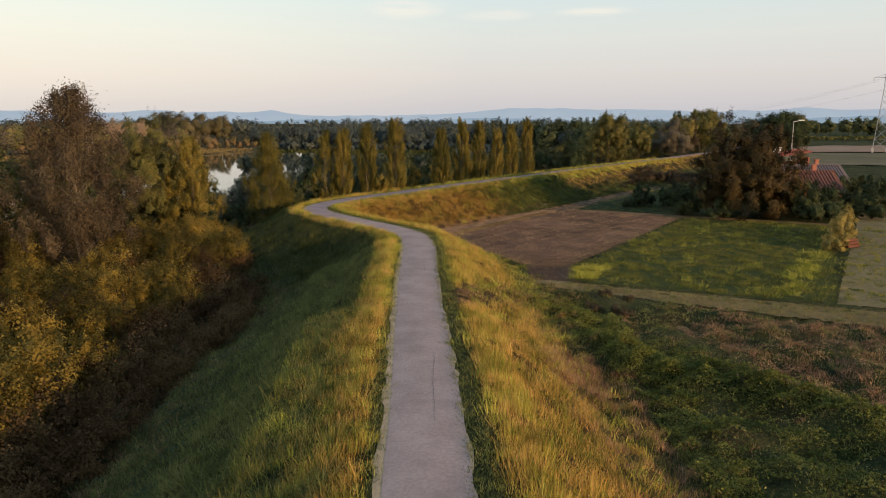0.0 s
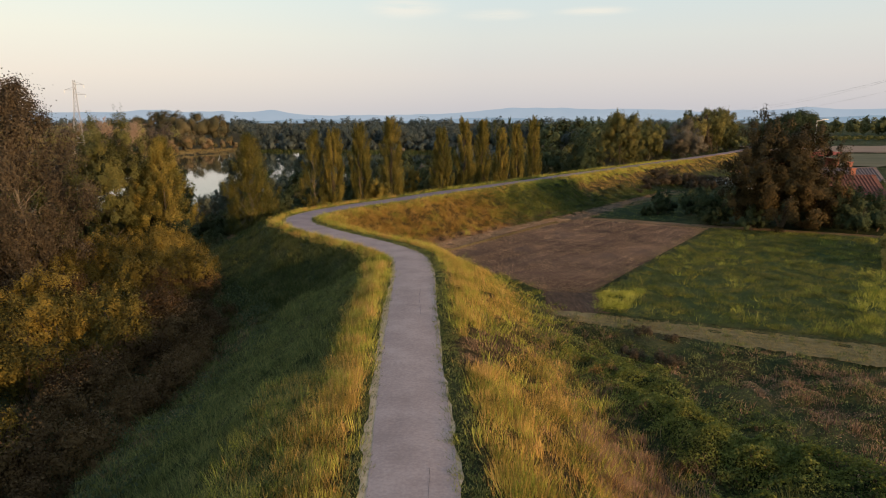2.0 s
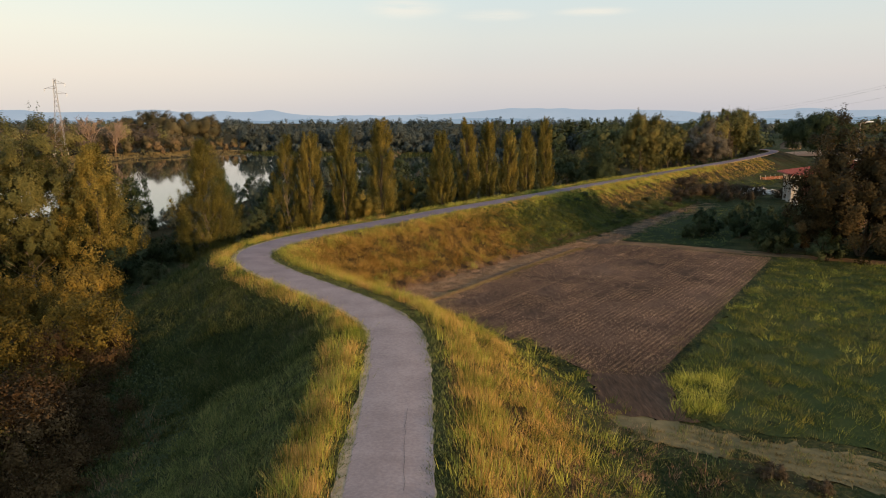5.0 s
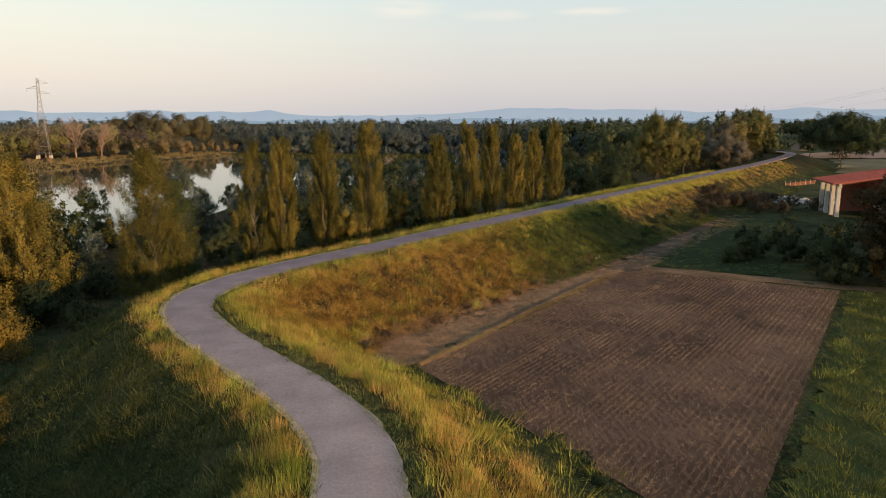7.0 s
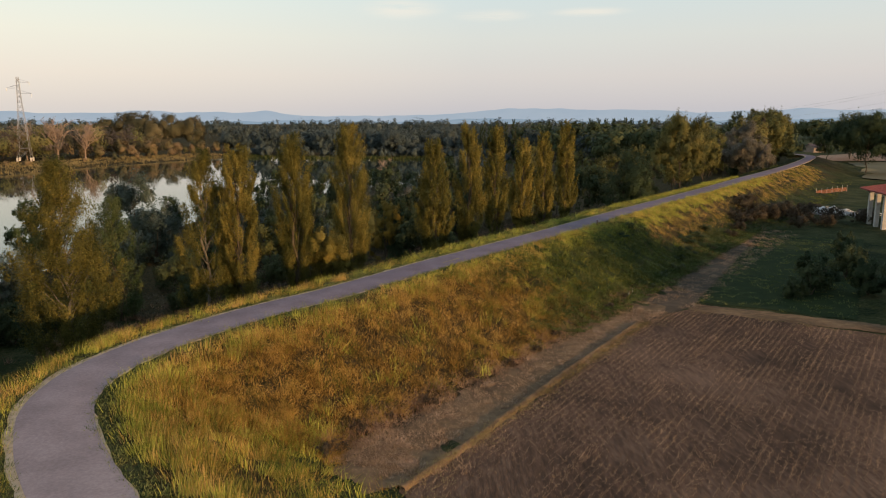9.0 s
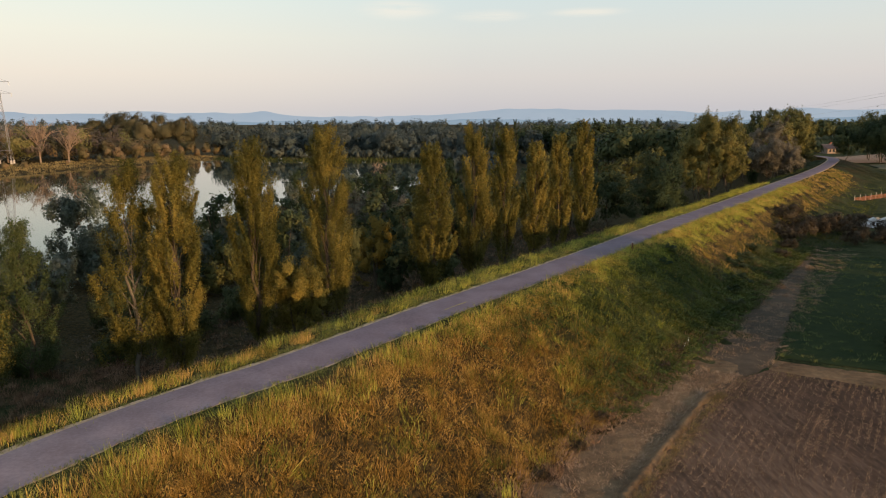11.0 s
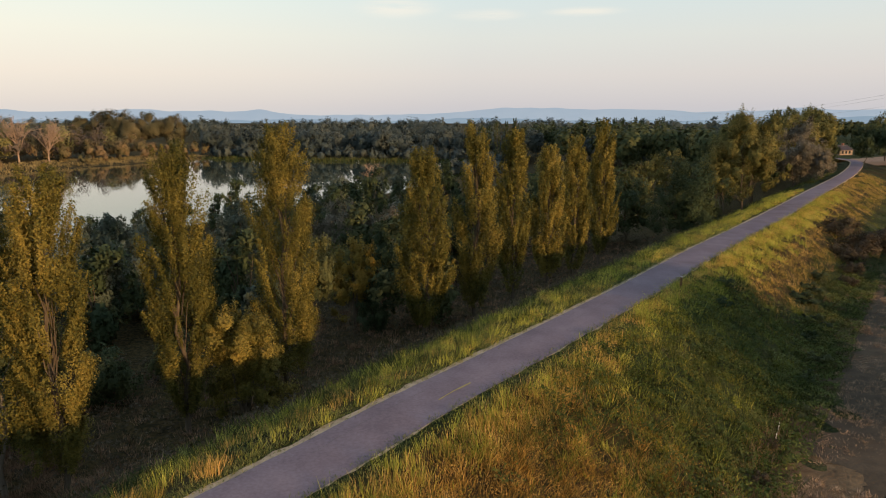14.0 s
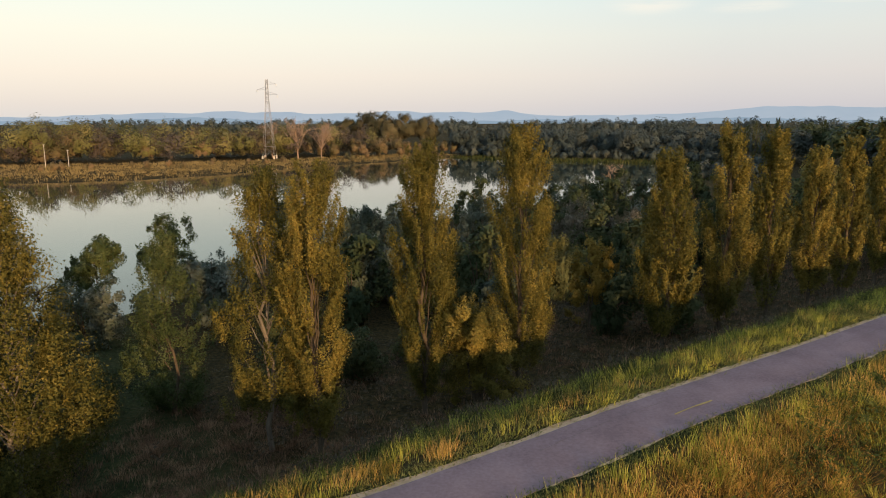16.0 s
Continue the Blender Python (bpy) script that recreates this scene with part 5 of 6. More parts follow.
def woods(name, label, spots, seed, leaf, per=420, size=0.75):
    """Far woods: many crowns of leaves in one mesh."""
    rng = np.random.RandomState(seed)
    allp, allf = [], []
    for x, y, z, h, w in spots:
        k = 16 if per < 2000 else 44
        fine = 1.0 if per < 2000 else 0.78
        t = rng.uniform(-0.85, 1, k)
        a = np.arange(k) * 2.4 + rng.uniform(0, 1, k)
        rr = rng.uniform(0.5, 0.92, k)
        rad = w / 2 * np.sqrt(np.clip(1 - t * t, 0.05, 1)) * rr * rng.uniform(0.85, 1.2)
        c = np.stack([np.cos(a) * rad, np.sin(a) * rad, h * 0.54 + t * rr * h * 0.44], 1)
        who = rng.randint(0, k, per)
        ball = rng.normal(size=(per, 3))
        ball /= np.linalg.norm(ball, axis=1)[:, None]
        q = c[who] + ball * (w * 0.19 * fine, w * 0.19 * fine, h * 0.14 * fine) * rng.uniform(0.65, 1.25, k)[who][:, None] * rng.uniform(0.55, 1.15, (per, 1))
        o = q - (0, 0, h * 0.45)
        allf.append(o / (np.linalg.norm(o, axis=1)[:, None] + 1e-6) + ball * 0.42)
        allp.append(q + (x, y, z))
    ob = new(name, leaf_mesh(name, np.vstack(allp), size, LEAF[leaf], rng, np.vstack(allf), 0.2, 0.06))
    return tagged(ob, label, "woods", kind="stuff")


def band(line, depth, n, h0, h1, seed, z=-1.5, w0=0.5, w1=0.75):
    """Tree spots scattered in a band behind a line of points."""
    rr = np.random.RandomState(seed)
    line = np.array(line, float)
    seg = np.linalg.norm(np.diff(line, axis=0), axis=1)
    s = np.concatenate([[0], np.cumsum(seg)])
    out = []
    for _ in range(n):
        q = rr.uniform(0, s[-1])
        x, y = np.interp(q, s, line[:, 0]), np.interp(q, s, line[:, 1])
        i = min(len(seg) - 1, int(np.searchsorted(s, q) - 1)) if q > 0 else 0
        d = line[i + 1] - line[i]
        nrm = np.array([-d[1], d[0]]) / (np.linalg.norm(d) + 1e-9)
        off = rr.uniform(0, 1) ** 1.4 * depth
        h = rr.uniform(h0, h1)
        out.append((x + nrm[0] * off, y + nrm[1] * off, z, h, h * rr.uniform(w0, w1)))
    return out


BANK_LINE = [(-140, 420), (-158, 378), (-172, 346), (-215, 308), (-300, 266), (-420, 240)][::-1]
woods("far_bank_woods", "brown autumn-tinted woods on the far river bank", band(BANK_LINE, 45, 110, 8, 16, 1, -2, 0.6, 0.9), 1, "farbank", 850, 0.40)
woods("far_bank_olive_woods", "olive trees among the far bank woods", band(BANK_LINE, 45, 80, 9, 19, 21, -2, 0.6, 0.9), 21, "bankolive", 850, 0.40)
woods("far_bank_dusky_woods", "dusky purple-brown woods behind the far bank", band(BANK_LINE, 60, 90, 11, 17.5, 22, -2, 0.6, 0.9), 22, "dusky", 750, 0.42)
woods("far_bank_tall_trees", "tall golden-olive trees along the far bank", band([(-190, 330), (-222, 300), (-300, 260), (-420, 232)][::-1], 30, 46, 15, 20.5, 31, -2, 0.55, 0.8), 31, "bankolive", 1300, 0.38)
woods("far_bank_shrubs", "reedy shrubs at the far water edge", band([(-108, 408), (-120, 372), (-140, 335), (-160, 300), (-190, 268), (-240, 242)][::-1], 26, 30, 1.5, 4.5, 2, -2), 2, "farbank", 260, 0.35)
woods("grove", "tall grove of round-crowned trees beyond the river", [(-178, 520, -1.5, 25, 20), (-191, 524, -1.5, 22, 16), (-159, 518, -1.5, 23, 16), (-206, 530, -1.5, 20, 16), (-148, 526, -1.5, 21, 14), (-168, 512, -1.5, 18, 13)], 3, "grove", 9000, 0.48)
woods("spit_woods", "mixed low woods on the river spit", band([(-100, 440), (-122, 400), (-136, 372)][::-1], 30, 34, 4, 12, 12, -2), 12, "farbank", 600, 0.45)
woods("river_end_woods", "dark green woods closing the river bend, haze in their colour", band([(-108, 446), (-92, 430), (-60, 414), (-20, 409), (20, 404), (45, 382), (62, 345), (70, 320)], 60, 170, 10.5, 15.5, 4), 4, "far", 900, 0.46)
# Shrubs added to darken what the river end mirrors.
woods("river_end_shrub_cover", "dark shrubs added along the river end to darken its reflection", band([(-100, 424), (-90, 414), (-60, 403), (-20, 398), (12, 393), (28, 380), (29, 350), (12, 300)], 16, 120, 3, 7, 14, -2.5), 14, "far", 420, 0.5)
woods("plain_woods", "far woods across the plain, haze in their colour", band([(-700, 640), (-300, 640), (-100, 640), (150, 620), (300, 600)], 300, 320, 15, 21, 5), 5, "far", 270, 1.0)
SPIRE = make_tree("far_poplar", "small dark poplar in a far row", stand(28, 372, 0.3), 17.6, 3.0, "spire", "dark", 1500, 0.24, 190, "poplar", bare=0.05, clumps=60, group="far poplar row", limbs=3)
for x in (31.4, 34.8, 38.4, 42.0, 57.0, 68.0, 75.5, 79.6, 83.8, 88.0, 92.0, 96.0, 100.5, 105.0):
    copy_thing(SPIRE, stand(x, 372 + r.uniform(-5, 5), r.uniform(0, 6.28), r.uniform(0.94, 1.06)))
woods("levee_woods", "green trees behind the dyke", band([(40, 400), (60, 300), (85, 262), (110, 290)], 60, 60, 12, 16, 7, 0), 7, "dark", 480, 0.75)
woods("right_forest", "dark plantation on the plain", band([(280, 560), (420, 545), (700, 520)], 120, 150, 13, 16, 8, 1.9), 8, "dark", 300, 1.1)
woods("orchard", "low orchard rows on the plain", [(250 + i * 8, 455 + j * 9, 1.9, 3.2, 4.5) for i in range(14) for j in range(3)], 9, "olive", 110, 0.6)


# ---- farm ----
M_TILE = material("roof_tiles", [(0.10, 0.045, 0.035), (0.19, 0.085, 0.06)], 0.85, 5, 5, 0.03)
M_GREYTILE = material("grey_roof", [(0.11, 0.085, 0.08), (0.17, 0.13, 0.12)], 0.85, 4, 5, 0.03)
M_REDROOF = material("red_sheet_roof", [(0.25, 0.06, 0.05), (0.33, 0.09, 0.07)], 0.6, 2, 4, 0.0)
M_PLASTER = material("plaster", [(0.42, 0.33, 0.25), (0.52, 0.42, 0.33)], 0.9, 2, 5, 0.01)
M_DULLWALL = material("stained_plaster", [(0.22, 0.16, 0.12), (0.32, 0.24, 0.18)], 0.9, 2, 5, 0.01)
M_ORANGEWALL = material("ochre_plaster", [(0.45, 0.20, 0.09), (0.54, 0.27, 0.13)], 0.9, 2, 5, 0.01)
M_BRICKWALL = material("raw_brick_wall", [(0.26, 0.10, 0.07), (0.38, 0.17, 0.12)], 0.9, 6, 5, 0.02)
M_CONCRETE = material("concrete", [(0.42, 0.38, 0.33), (0.55, 0.50, 0.44)], 0.85, 3, 5, 0.01)
M_DARKGLASS = material("dark_window", [(0.02, 0.022, 0.025), (0.03, 0.033, 0.036)], 0.15, 1, 2, spec=0.6)
M_STEEL = material("galvanised_steel", [(0.30, 0.29, 0.28), (0.42, 0.41, 0.40)], 0.5, 4, 3, metal=0.6)
M_WHITE = material("white_paint", [(0.70, 0.68, 0.64), (0.80, 0.78, 0.74)], 0.6, 4, 3)
M_ORANGE = material("orange_sheet", [(0.30, 0.10, 0.045), (0.40, 0.15, 0.07)], 0.6, 4, 3)
M_DARKWOOD = material("dark_wood", [(0.09, 0.035, 0.025), (0.17, 0.075, 0.05)], 0.85, 8, 4, 0.01)
M_RUBBLE = material("rubble", [(0.30, 0.26, 0.22), (0.62, 0.58, 0.52)], 0.9, 2, 4, island=0.5)
M_BLACK = material("black_rubber", [(0.02, 0.02, 0.02), (0.03, 0.03, 0.03)], 0.8, 4, 2)
M_LAMP = material("lamp_head", [(0.68, 0.68, 0.66), (0.75, 0.75, 0.73)], 0.4, 4, 2)


def gable_house(name, label, x, y, length, depth, eave, ridge, turn, roof_mat, wall_mat):
    """A house with a gabled roof, its ridge along its own x."""
    root = thing(name, label, "house", pose(x, y, PLAIN_Z - 0.05, 0, 0, turn))
    hl, hd = length / 2, depth / 2
    bm = bmesh.new()
    v = [bm.verts.new(p) for p in [(-hl, -hd, 0), (hl, -hd, 0), (hl, hd, 0), (-hl, hd, 0), (-hl, -hd, eave), (hl, -hd, eave), (hl, hd, eave), (-hl, hd, eave), (-hl, 0, ridge), (hl, 0, ridge)]]
    for f in [(0, 1, 5, 4), (2, 3, 7, 6), (1, 2, 6, 9, 5), (3, 0, 4, 8, 7), (4, 5, 9, 8), (6, 7, 8, 9), (3, 2, 1, 0)]:
        bm.faces.new([v[i] for i in f])
    part("wall", bm, wall_mat, root)
    slope = math.atan2(ridge - eave, hd)
    run = hd / math.cos(slope) + 0.5
    for s in (-1, 1):
        bm = bmesh.new()
        mid = Vector((0, s * run * 0.5 * math.cos(slope), ridge + 0.1 - run * 0.5 * math.sin(slope)))
        bmesh.ops.create_cube(bm, size=1, matrix=Matrix.Translation(mid) @ Matrix.Rotation(-s * slope, 4, "X") @ Matrix.Diagonal((length + 0.9, run, 0.14, 1)))
        slab = part("roof", bm, roof_mat, root)
        tile = None
        for k in range(int((length + 0.8) / 0.45)):
            at = Matrix.Translation(mid + Vector((-(length + 0.8) / 2 + 0.25 + 0.45 * k, 0, 0.09))) @ Matrix.Rotation(-s * slope, 4, "X")
            if tile is None:
                tm = bmesh.new()
                bmesh.ops.create_cone(tm, cap_ends=True, segments=8, radius1=0.12, radius2=0.12, depth=run, matrix=Matrix.Rotation(math.pi / 2, 4, "X"))
                tile = part("roof_tile", tm, roof_mat, slab)
                tile.matrix_basis = at
            else:
                row = new("roof_tile", tile.data)
                row.parent = slab
                row.matrix_basis = at
    bm = bmesh.new()
    rod(bm, (-hl - 0.45, 0, ridge + 0.16), (hl + 0.45, 0, ridge + 0.16), 0.14, n=8)
    part("ridge_cap", bm, roof_mat, root)
    bm = bmesh.new()
    box(bm, (0.6, 0.6, 1.2), (hl * 0.5, 0.6, ridge + 0.4), 0, 0.03)
    box(bm, (0.8, 0.8, 0.12), (hl * 0.5, 0.6, ridge + 1.05))
    part("chimney", bm, M_BRICKWALL, root)
    for wx in (-hl * 0.55, 0.0, hl * 0.55):
        win = part("window", box(bmesh.new(), (1.0, 0.06, 1.2), (wx, -hd - 0.02, eave * 0.55), 0, 0.01), M_DARKGLASS, root)
        part("window_sill", box(bmesh.new(), (1.2, 0.2, 0.07), (wx, -hd - 0.08, eave * 0.55 - 0.65)), M_CONCRETE, win)
    win = part("window", box(bmesh.new(), (0.06, 0.9, 1.1), (hl + 0.02, 0.0, eave * 0.6), 0, 0.01), M_DARKGLASS, root)
    part("window_sill", box(bmesh.new(), (0.2, 1.1, 0.07), (hl + 0.08, 0.0, eave * 0.6 - 0.6)), M_CONCRETE, win)
    return root


gable_house("farmhouse", "farmhouse with red-brown tiled roof and ochre gable", 54.6, 105.4, 9.0, 8.0, 2.9, 5.3, -6, M_TILE, M_ORANGEWALL)
gable_house("farm_building", "long farm building with faded grey-red roof", 63.0, 122.0, 13.0, 8.0, 3.2, 5.2, -8, M_GREYTILE, M_DULLWALL)
gable_house("house", "dull distant house with faded grey-red roof", 172.0, 361.0, 7.0, 5.5, 2.1, 3.5, 20, M_GREYTILE, M_DULLWALL)


def open_barn():
    """A half-built barn: four columns carry a red sheet roof that falls towards them; raw brick floors behind."""
    root = thing("barn", "half-built barn with red sheet roof and pale columns", "barn", pose(57.9, 137.4, PLAIN_Z - 0.03, 0, 0, -14))
    for k in range(4):
        bm = bmesh.new()
        box(bm, (0.5, 0.5, 4.2), (0.3, 0.5 + 2.5 * k, 2.1), 0, 0.03)
        box(bm, (0.66, 0.66, 0.16), (0.3, 0.5 + 2.5 * k, 4.24))
        part("column", bm, M_CONCRETE, root)
    part("lintel_beam", box(bmesh.new(), (0.35, 8.6, 0.35), (0.3, 4.2, 4.5)), M_CONCRETE, root)
    slope = math.atan2(2.3, 14.5)
    roof = bmesh.new()
    bmesh.ops.create_cube(roof, size=1, matrix=Matrix.Translation((6.7, 4.2, 5.85)) @ Matrix.Rotation(-slope, 4, "Y") @ Matrix.Diagonal((15.2, 9.8, 0.16, 1)))
    sheet_roof = part("roof", roof, M_REDROOF, root)
    for k in range(20):
        bm = bmesh.new()
        bmesh.ops.create_cube(bm, size=1, matrix=Matrix.Translation((6.7, -0.6 + 0.505 * k, 5.95)) @ Matrix.Rotation(-slope, 4, "Y") @ Matrix.Diagonal((15.2, 0.07, 0.07, 1)))
        part("roof_rib", bm, M_REDROOF, sheet_roof)
    for cx in (9.4, 10.4):
        bm = bmesh.new()
        box(bm, (0.35, 0.35, 1.0), (cx, 7.2, 7.0))
        box(bm, (0.5, 0.5, 0.1), (cx, 7.2, 7.55))
        part("chimney", bm, M_WHITE, root)
    part("back_wall", box(bmesh.new(), (11.5, 0.25, 4.8), (8.6, 8.3, 2.4)), M_BRICKWALL, root)
    part("side_wall", box(bmesh.new(), (0.25, 8.0, 4.4), (6.4, 4.2, 2.2)), M_BRICKWALL, root)
    part("end_wall", box(bmesh.new(), (0.25, 8.0, 6.0), (14.0, 4.2, 3.0)), M_BRICKWALL, root)
    for z in (1.5, 3.0):
        part("floor_slab", box(bmesh.new(), (8.4, 8.6, 0.18), (9.8, 3.9, z), 0, 0.02), M_CONCRETE, root)
    for k, h in ((8.5, 2.3), (11.0, 2.3)):
        part("partition_wall", box(bmesh.new(), (1.8, 0.2, 1.3), (k, 0.2, h), 0, 0.01), M_BRICKWALL, root)
    return root


open_barn()


def pylon(name, label, x, y, z, height, turn):
    """A lattice pylon on four concrete feet with three cross arms."""
    root = thing(name, label, "pylon", pose(x, y, z, 0, 0, turn))
    w0, w1 = height * 0.075, height * 0.012

    def width(u):
        return w0 * (1 - u / 0.72) + height * 0.020 * (u / 0.72) if u < 0.72 else height * 0.020 * (1 - (u - 0.72) / 0.28) + w1 * (u - 0.72) / 0.28
    levels = [0.03, 0.16, 0.28, 0.38, 0.47, 0.55, 0.62, 0.68, 0.74, 0.80, 0.86, 0.92, 1.0]
    corners = [(-1, -1), (1, -1), (1, 1), (-1, 1)]
    for cx, cy in corners:
        bm = bmesh.new()
        for a, b in zip(levels, levels[1:]):
            rod(bm, (cx * width(a), cy * width(a), a * height), (cx * width(b), cy * width(b), b * height), 0.085, n=4)
        part("leg", bm, M_STEEL, root)
        part("footing", box(bmesh.new(), (0.7, 0.7, 2.2), (cx * w0 * 0.97, cy * w0 * 0.97, 0.6), 0, 0.05), M_CONCRETE, root, "pale concrete footing")
    for i in range(4):
        bm = bmesh.new()
        (ax, ay), (bx, by) = corners[i], corners[(i + 1) % 4]
        for a, b in zip(levels, levels[1:]):
            rod(bm, (ax * width(a), ay * width(a), a * height), (bx * width(b), by * width(b), b * height), 0.042, n=4)
            rod(bm, (bx * width(a), by * width(a), a * height), (ax * width(b), ay * width(b), b * height), 0.042, n=4)
        rod(bm, (ax * width(0.16), ay * width(0.16), 0.16 * height), (bx * width(0.16), by * width(0.16), 0.16 * height), 0.05, n=4)
        part("bracing", bm, M_STEEL, root)
    for u, side, reach in ((0.94, 1, 4.2), (0.87, -1, 4.4), (0.81, 1, 4.6)):
        bm = bmesh.new()
        tip = (side * reach, 0, u * height)
        for cy in (-1, 1):
            rod(bm, (0, cy * width(u), u * height), tip, 0.055, n=4)
            rod(bm, (side * width(u), cy * width(u), (u + 0.035) * height), tip, 0.04, n=4)
        arm = part("cross_arm", bm, M_STEEL, root)
        part("insulator", rod(bmesh.new(), tip, (tip[0], 0, tip[2] - 1.3), 0.12, 0.10, 8), M_WHITE, arm)
    return root


PYL = pylon("pylon", "grey lattice power pylon on white footings", -169.5, 366.5, -1.9, 35.5, 18)
pylon("pylon", "tall lattice power pylon in the plain", 183.0, 287.0, PLAIN_Z, 34.0, -30)


def cable(name, label, a, b, sag):
    cu = bpy.data.curves.new(name, "CURVE")
    cu.dimensions, cu.bevel_depth, cu.bevel_resolution = "3D", 0.025, 0
    sp = cu.splines.new("POLY")
    sp.points.add(24)
    for i in range(25):
        u = i / 24
        p = Vector(a).lerp(Vector(b), u) - Vector((0, 0, sag * 4 * u * (1 - u)))
        sp.points[i].co = (*p, 1)
    cu.materials.append(M_STEEL)
    ob = new(name, cu)
    return tagged(ob, label, "cable", group="power lines")


for dz, dx in ((32.0, 3), (29.6, -3.5), (27.5, 4)):
    cable("power_cable", "thin grey sagging power cable", (183 + dx, 287, PLAIN_Z + dz - 1.5), (205 + dx, 700, PLAIN_Z + dz - 8), 9)

for x, y, h in ((-212.6, 284, 9.0), (-205, 287, 7.0)):
    root = thing("utility_pole", "pale wooden utility pole by the river", "pole", pose(x, y, -2.2))
    part("pole", rod(bmesh.new(), (0, 0, -0.4), (0, 0, h), 0.14, 0.1, 8), M_CONCRETE, root)
    part("cap", box(bmesh.new(), (0.5, 0.5, 0.2), (0, 0, h + 0.08)), M_CONCRETE, root)

root = thing("street_lamp", "tall yard lamp with a white head", "street lamp", pose(84, 165, PLAIN_Z - 0.05, 0, 0, 0))
part("pole", rod(bmesh.new(), (0, 0, 0), (0, 0, 12.6), 0.16, 0.09, 8), M_STEEL, root)
part("arm", rod(bmesh.new(), (0, 0, 12.5), (1.6, 0, 12.8), 0.08, n=6), M_STEEL, root)
part("lamp_head", box(bmesh.new(), (1.3, 0.45, 0.2), (1.8, 0, 12.85), 0, 0.05), M_LAMP, root)


M_BAREWOOD = material("bleached_bare_wood", [(0.216, 0.148, 0.104), (0.368, 0.266, 0.191)], 0.9, 3, 5)


def bare_tree(label, x, y, h, spread, seed, limbs=22):
    """A leafless tree: trunk, limbs and twigs."""
    rng = np.random.RandomState(seed)
    root = thing("bare_tree", label, "tree", pose(x, y, ground_at(x, y) - 0.1))
    bm = bmesh.new()
    limb_tree(bm, (0, 0, 0), (rng.normal(0, 0.3), rng.normal(0, 0.3), h * 0.6), 0.022 * h, rng, 5, 7)
    part("trunk", bm, M_BAREWOOD, root)
    for k in range(limbs):
        bm = bmesh.new()
        a, u = rng.uniform(0, 6.28), rng.uniform(0.2, 0.58)
        tip = Vector((math.cos(a) * spread * rng.uniform(0.3, 1), math.sin(a) * spread * rng.uniform(0.3, 1), h * rng.uniform(0.6, 1.0)))
        limb_tree(bm, (0, 0, h * u), tip, 0.010 * h, rng, 4, 5)
        for j in range(6):
            q = Vector((0, 0, h * u)).lerp(tip, rng.uniform(0.4, 0.9))
            limb_tree(bm, q, q + Vector((rng.normal(0, 0.12) * h, rng.normal(0, 0.12) * h, rng.uniform(0.05, 0.16) * h)), 0.0065 * h, rng, 2, 4)
        part("limb", bm, M_BAREWOOD, root)


bare_tree("pale leafless tree beside the pylon", -158, 372, 19, 8, 1)
bare_tree("pale leafless tree on the far bank", -148, 376, 18, 8, 2)
bare_tree("leafless twin-stemmed tree at the water", -8.5, 251, 9.0, 2.6, 3, 12)
bare_tree("leafless pale tree on the far bank", -176, 380, 17, 7, 4)

# hedge, woodpile, van, yard
HEDGE = make_tree("hedge_shrub", "yellow-green clipped hedge shrub by the lane", stand(39.9, 69.9), 2.5, 2.3, "shrub", "hedge", 7000, 0.06, 170, "hedge", clumps=50, group="lane hedge")
for k in range(1, 6):
    copy_thing(HEDGE, stand(39.9 + 1.35 * k, 69.9 + 2.0 * k, k * 1.3, 1.0 + 0.07 * k))
# Logs stand in for a small dark red machine by the lane.
root = thing("log_stack", "dark red-brown logs standing in for a small machine", "log stack", pose(43.2, 72.2, PLAIN_Z, 0, 0, 25))
for j in range(3):
    for k in range(6 - j):
        part("log", rod(bmesh.new(), (-0.9, 0.30 * k + 0.15 * j, 0.16 + 0.27 * j), (0.9, 0.30 * k + 0.15 * j + 0.02, 0.16 + 0.27 * j), 0.15, 0.14, 8), M_DARKWOOD, root)

root = thing("van", "white van with an orange load cover", "van", pose(73.0, 103.5, PLAIN_Z + 0.02, 0, 0, 70))
body = bmesh.new()
box(body, (4.6, 1.9, 1.1), (0, 0, 0.95), 0, 0.12)
box(body, (1.5, 1.75, 0.75), (1.2, 0, 1.8), 0, 0.18)
vb = part("body", body, M_WHITE, root)
part("windscreen", box(bmesh.new(), (0.05, 1.5, 0.5), (1.98, 0, 1.82)), M_DARKGLASS, vb)
part("load_cover", box(bmesh.new(), (2.9, 1.85, 0.9), (-0.85, 0, 1.95), 0, 0.15), M_ORANGE, root, "orange load cover")
for wx in (-1.5, 1.5):
    for wy in (-0.9, 0.9):
        wh = part("wheel", rod(bmesh.new(), (wx, wy - 0.11, 0.36), (wx, wy + 0.11, 0.36), 0.36, n=16), M_BLACK, root)
        part("rim", rod(bmesh.new(), (wx, wy - 0.12, 0.36), (wx, wy + 0.12, 0.36), 0.2, n=12), M_STEEL, wh)
sheet("yard", [(60, 86), (84, 84), (88, 112), (64, 112)], PLAIN_Z + 0.05, M_TRACK, "pale gravelled farm yard", "yard", 0.8)

# garden and thicket round the oak
GARDEN = make_tree("garden_tree", "small dark green fruit tree in the garden", stand(31.6, 107.2), 3.0, 3.2, "shrub", "dark", 5000, 0.085, 171, "fruit tree", clumps=50, group="garden trees")
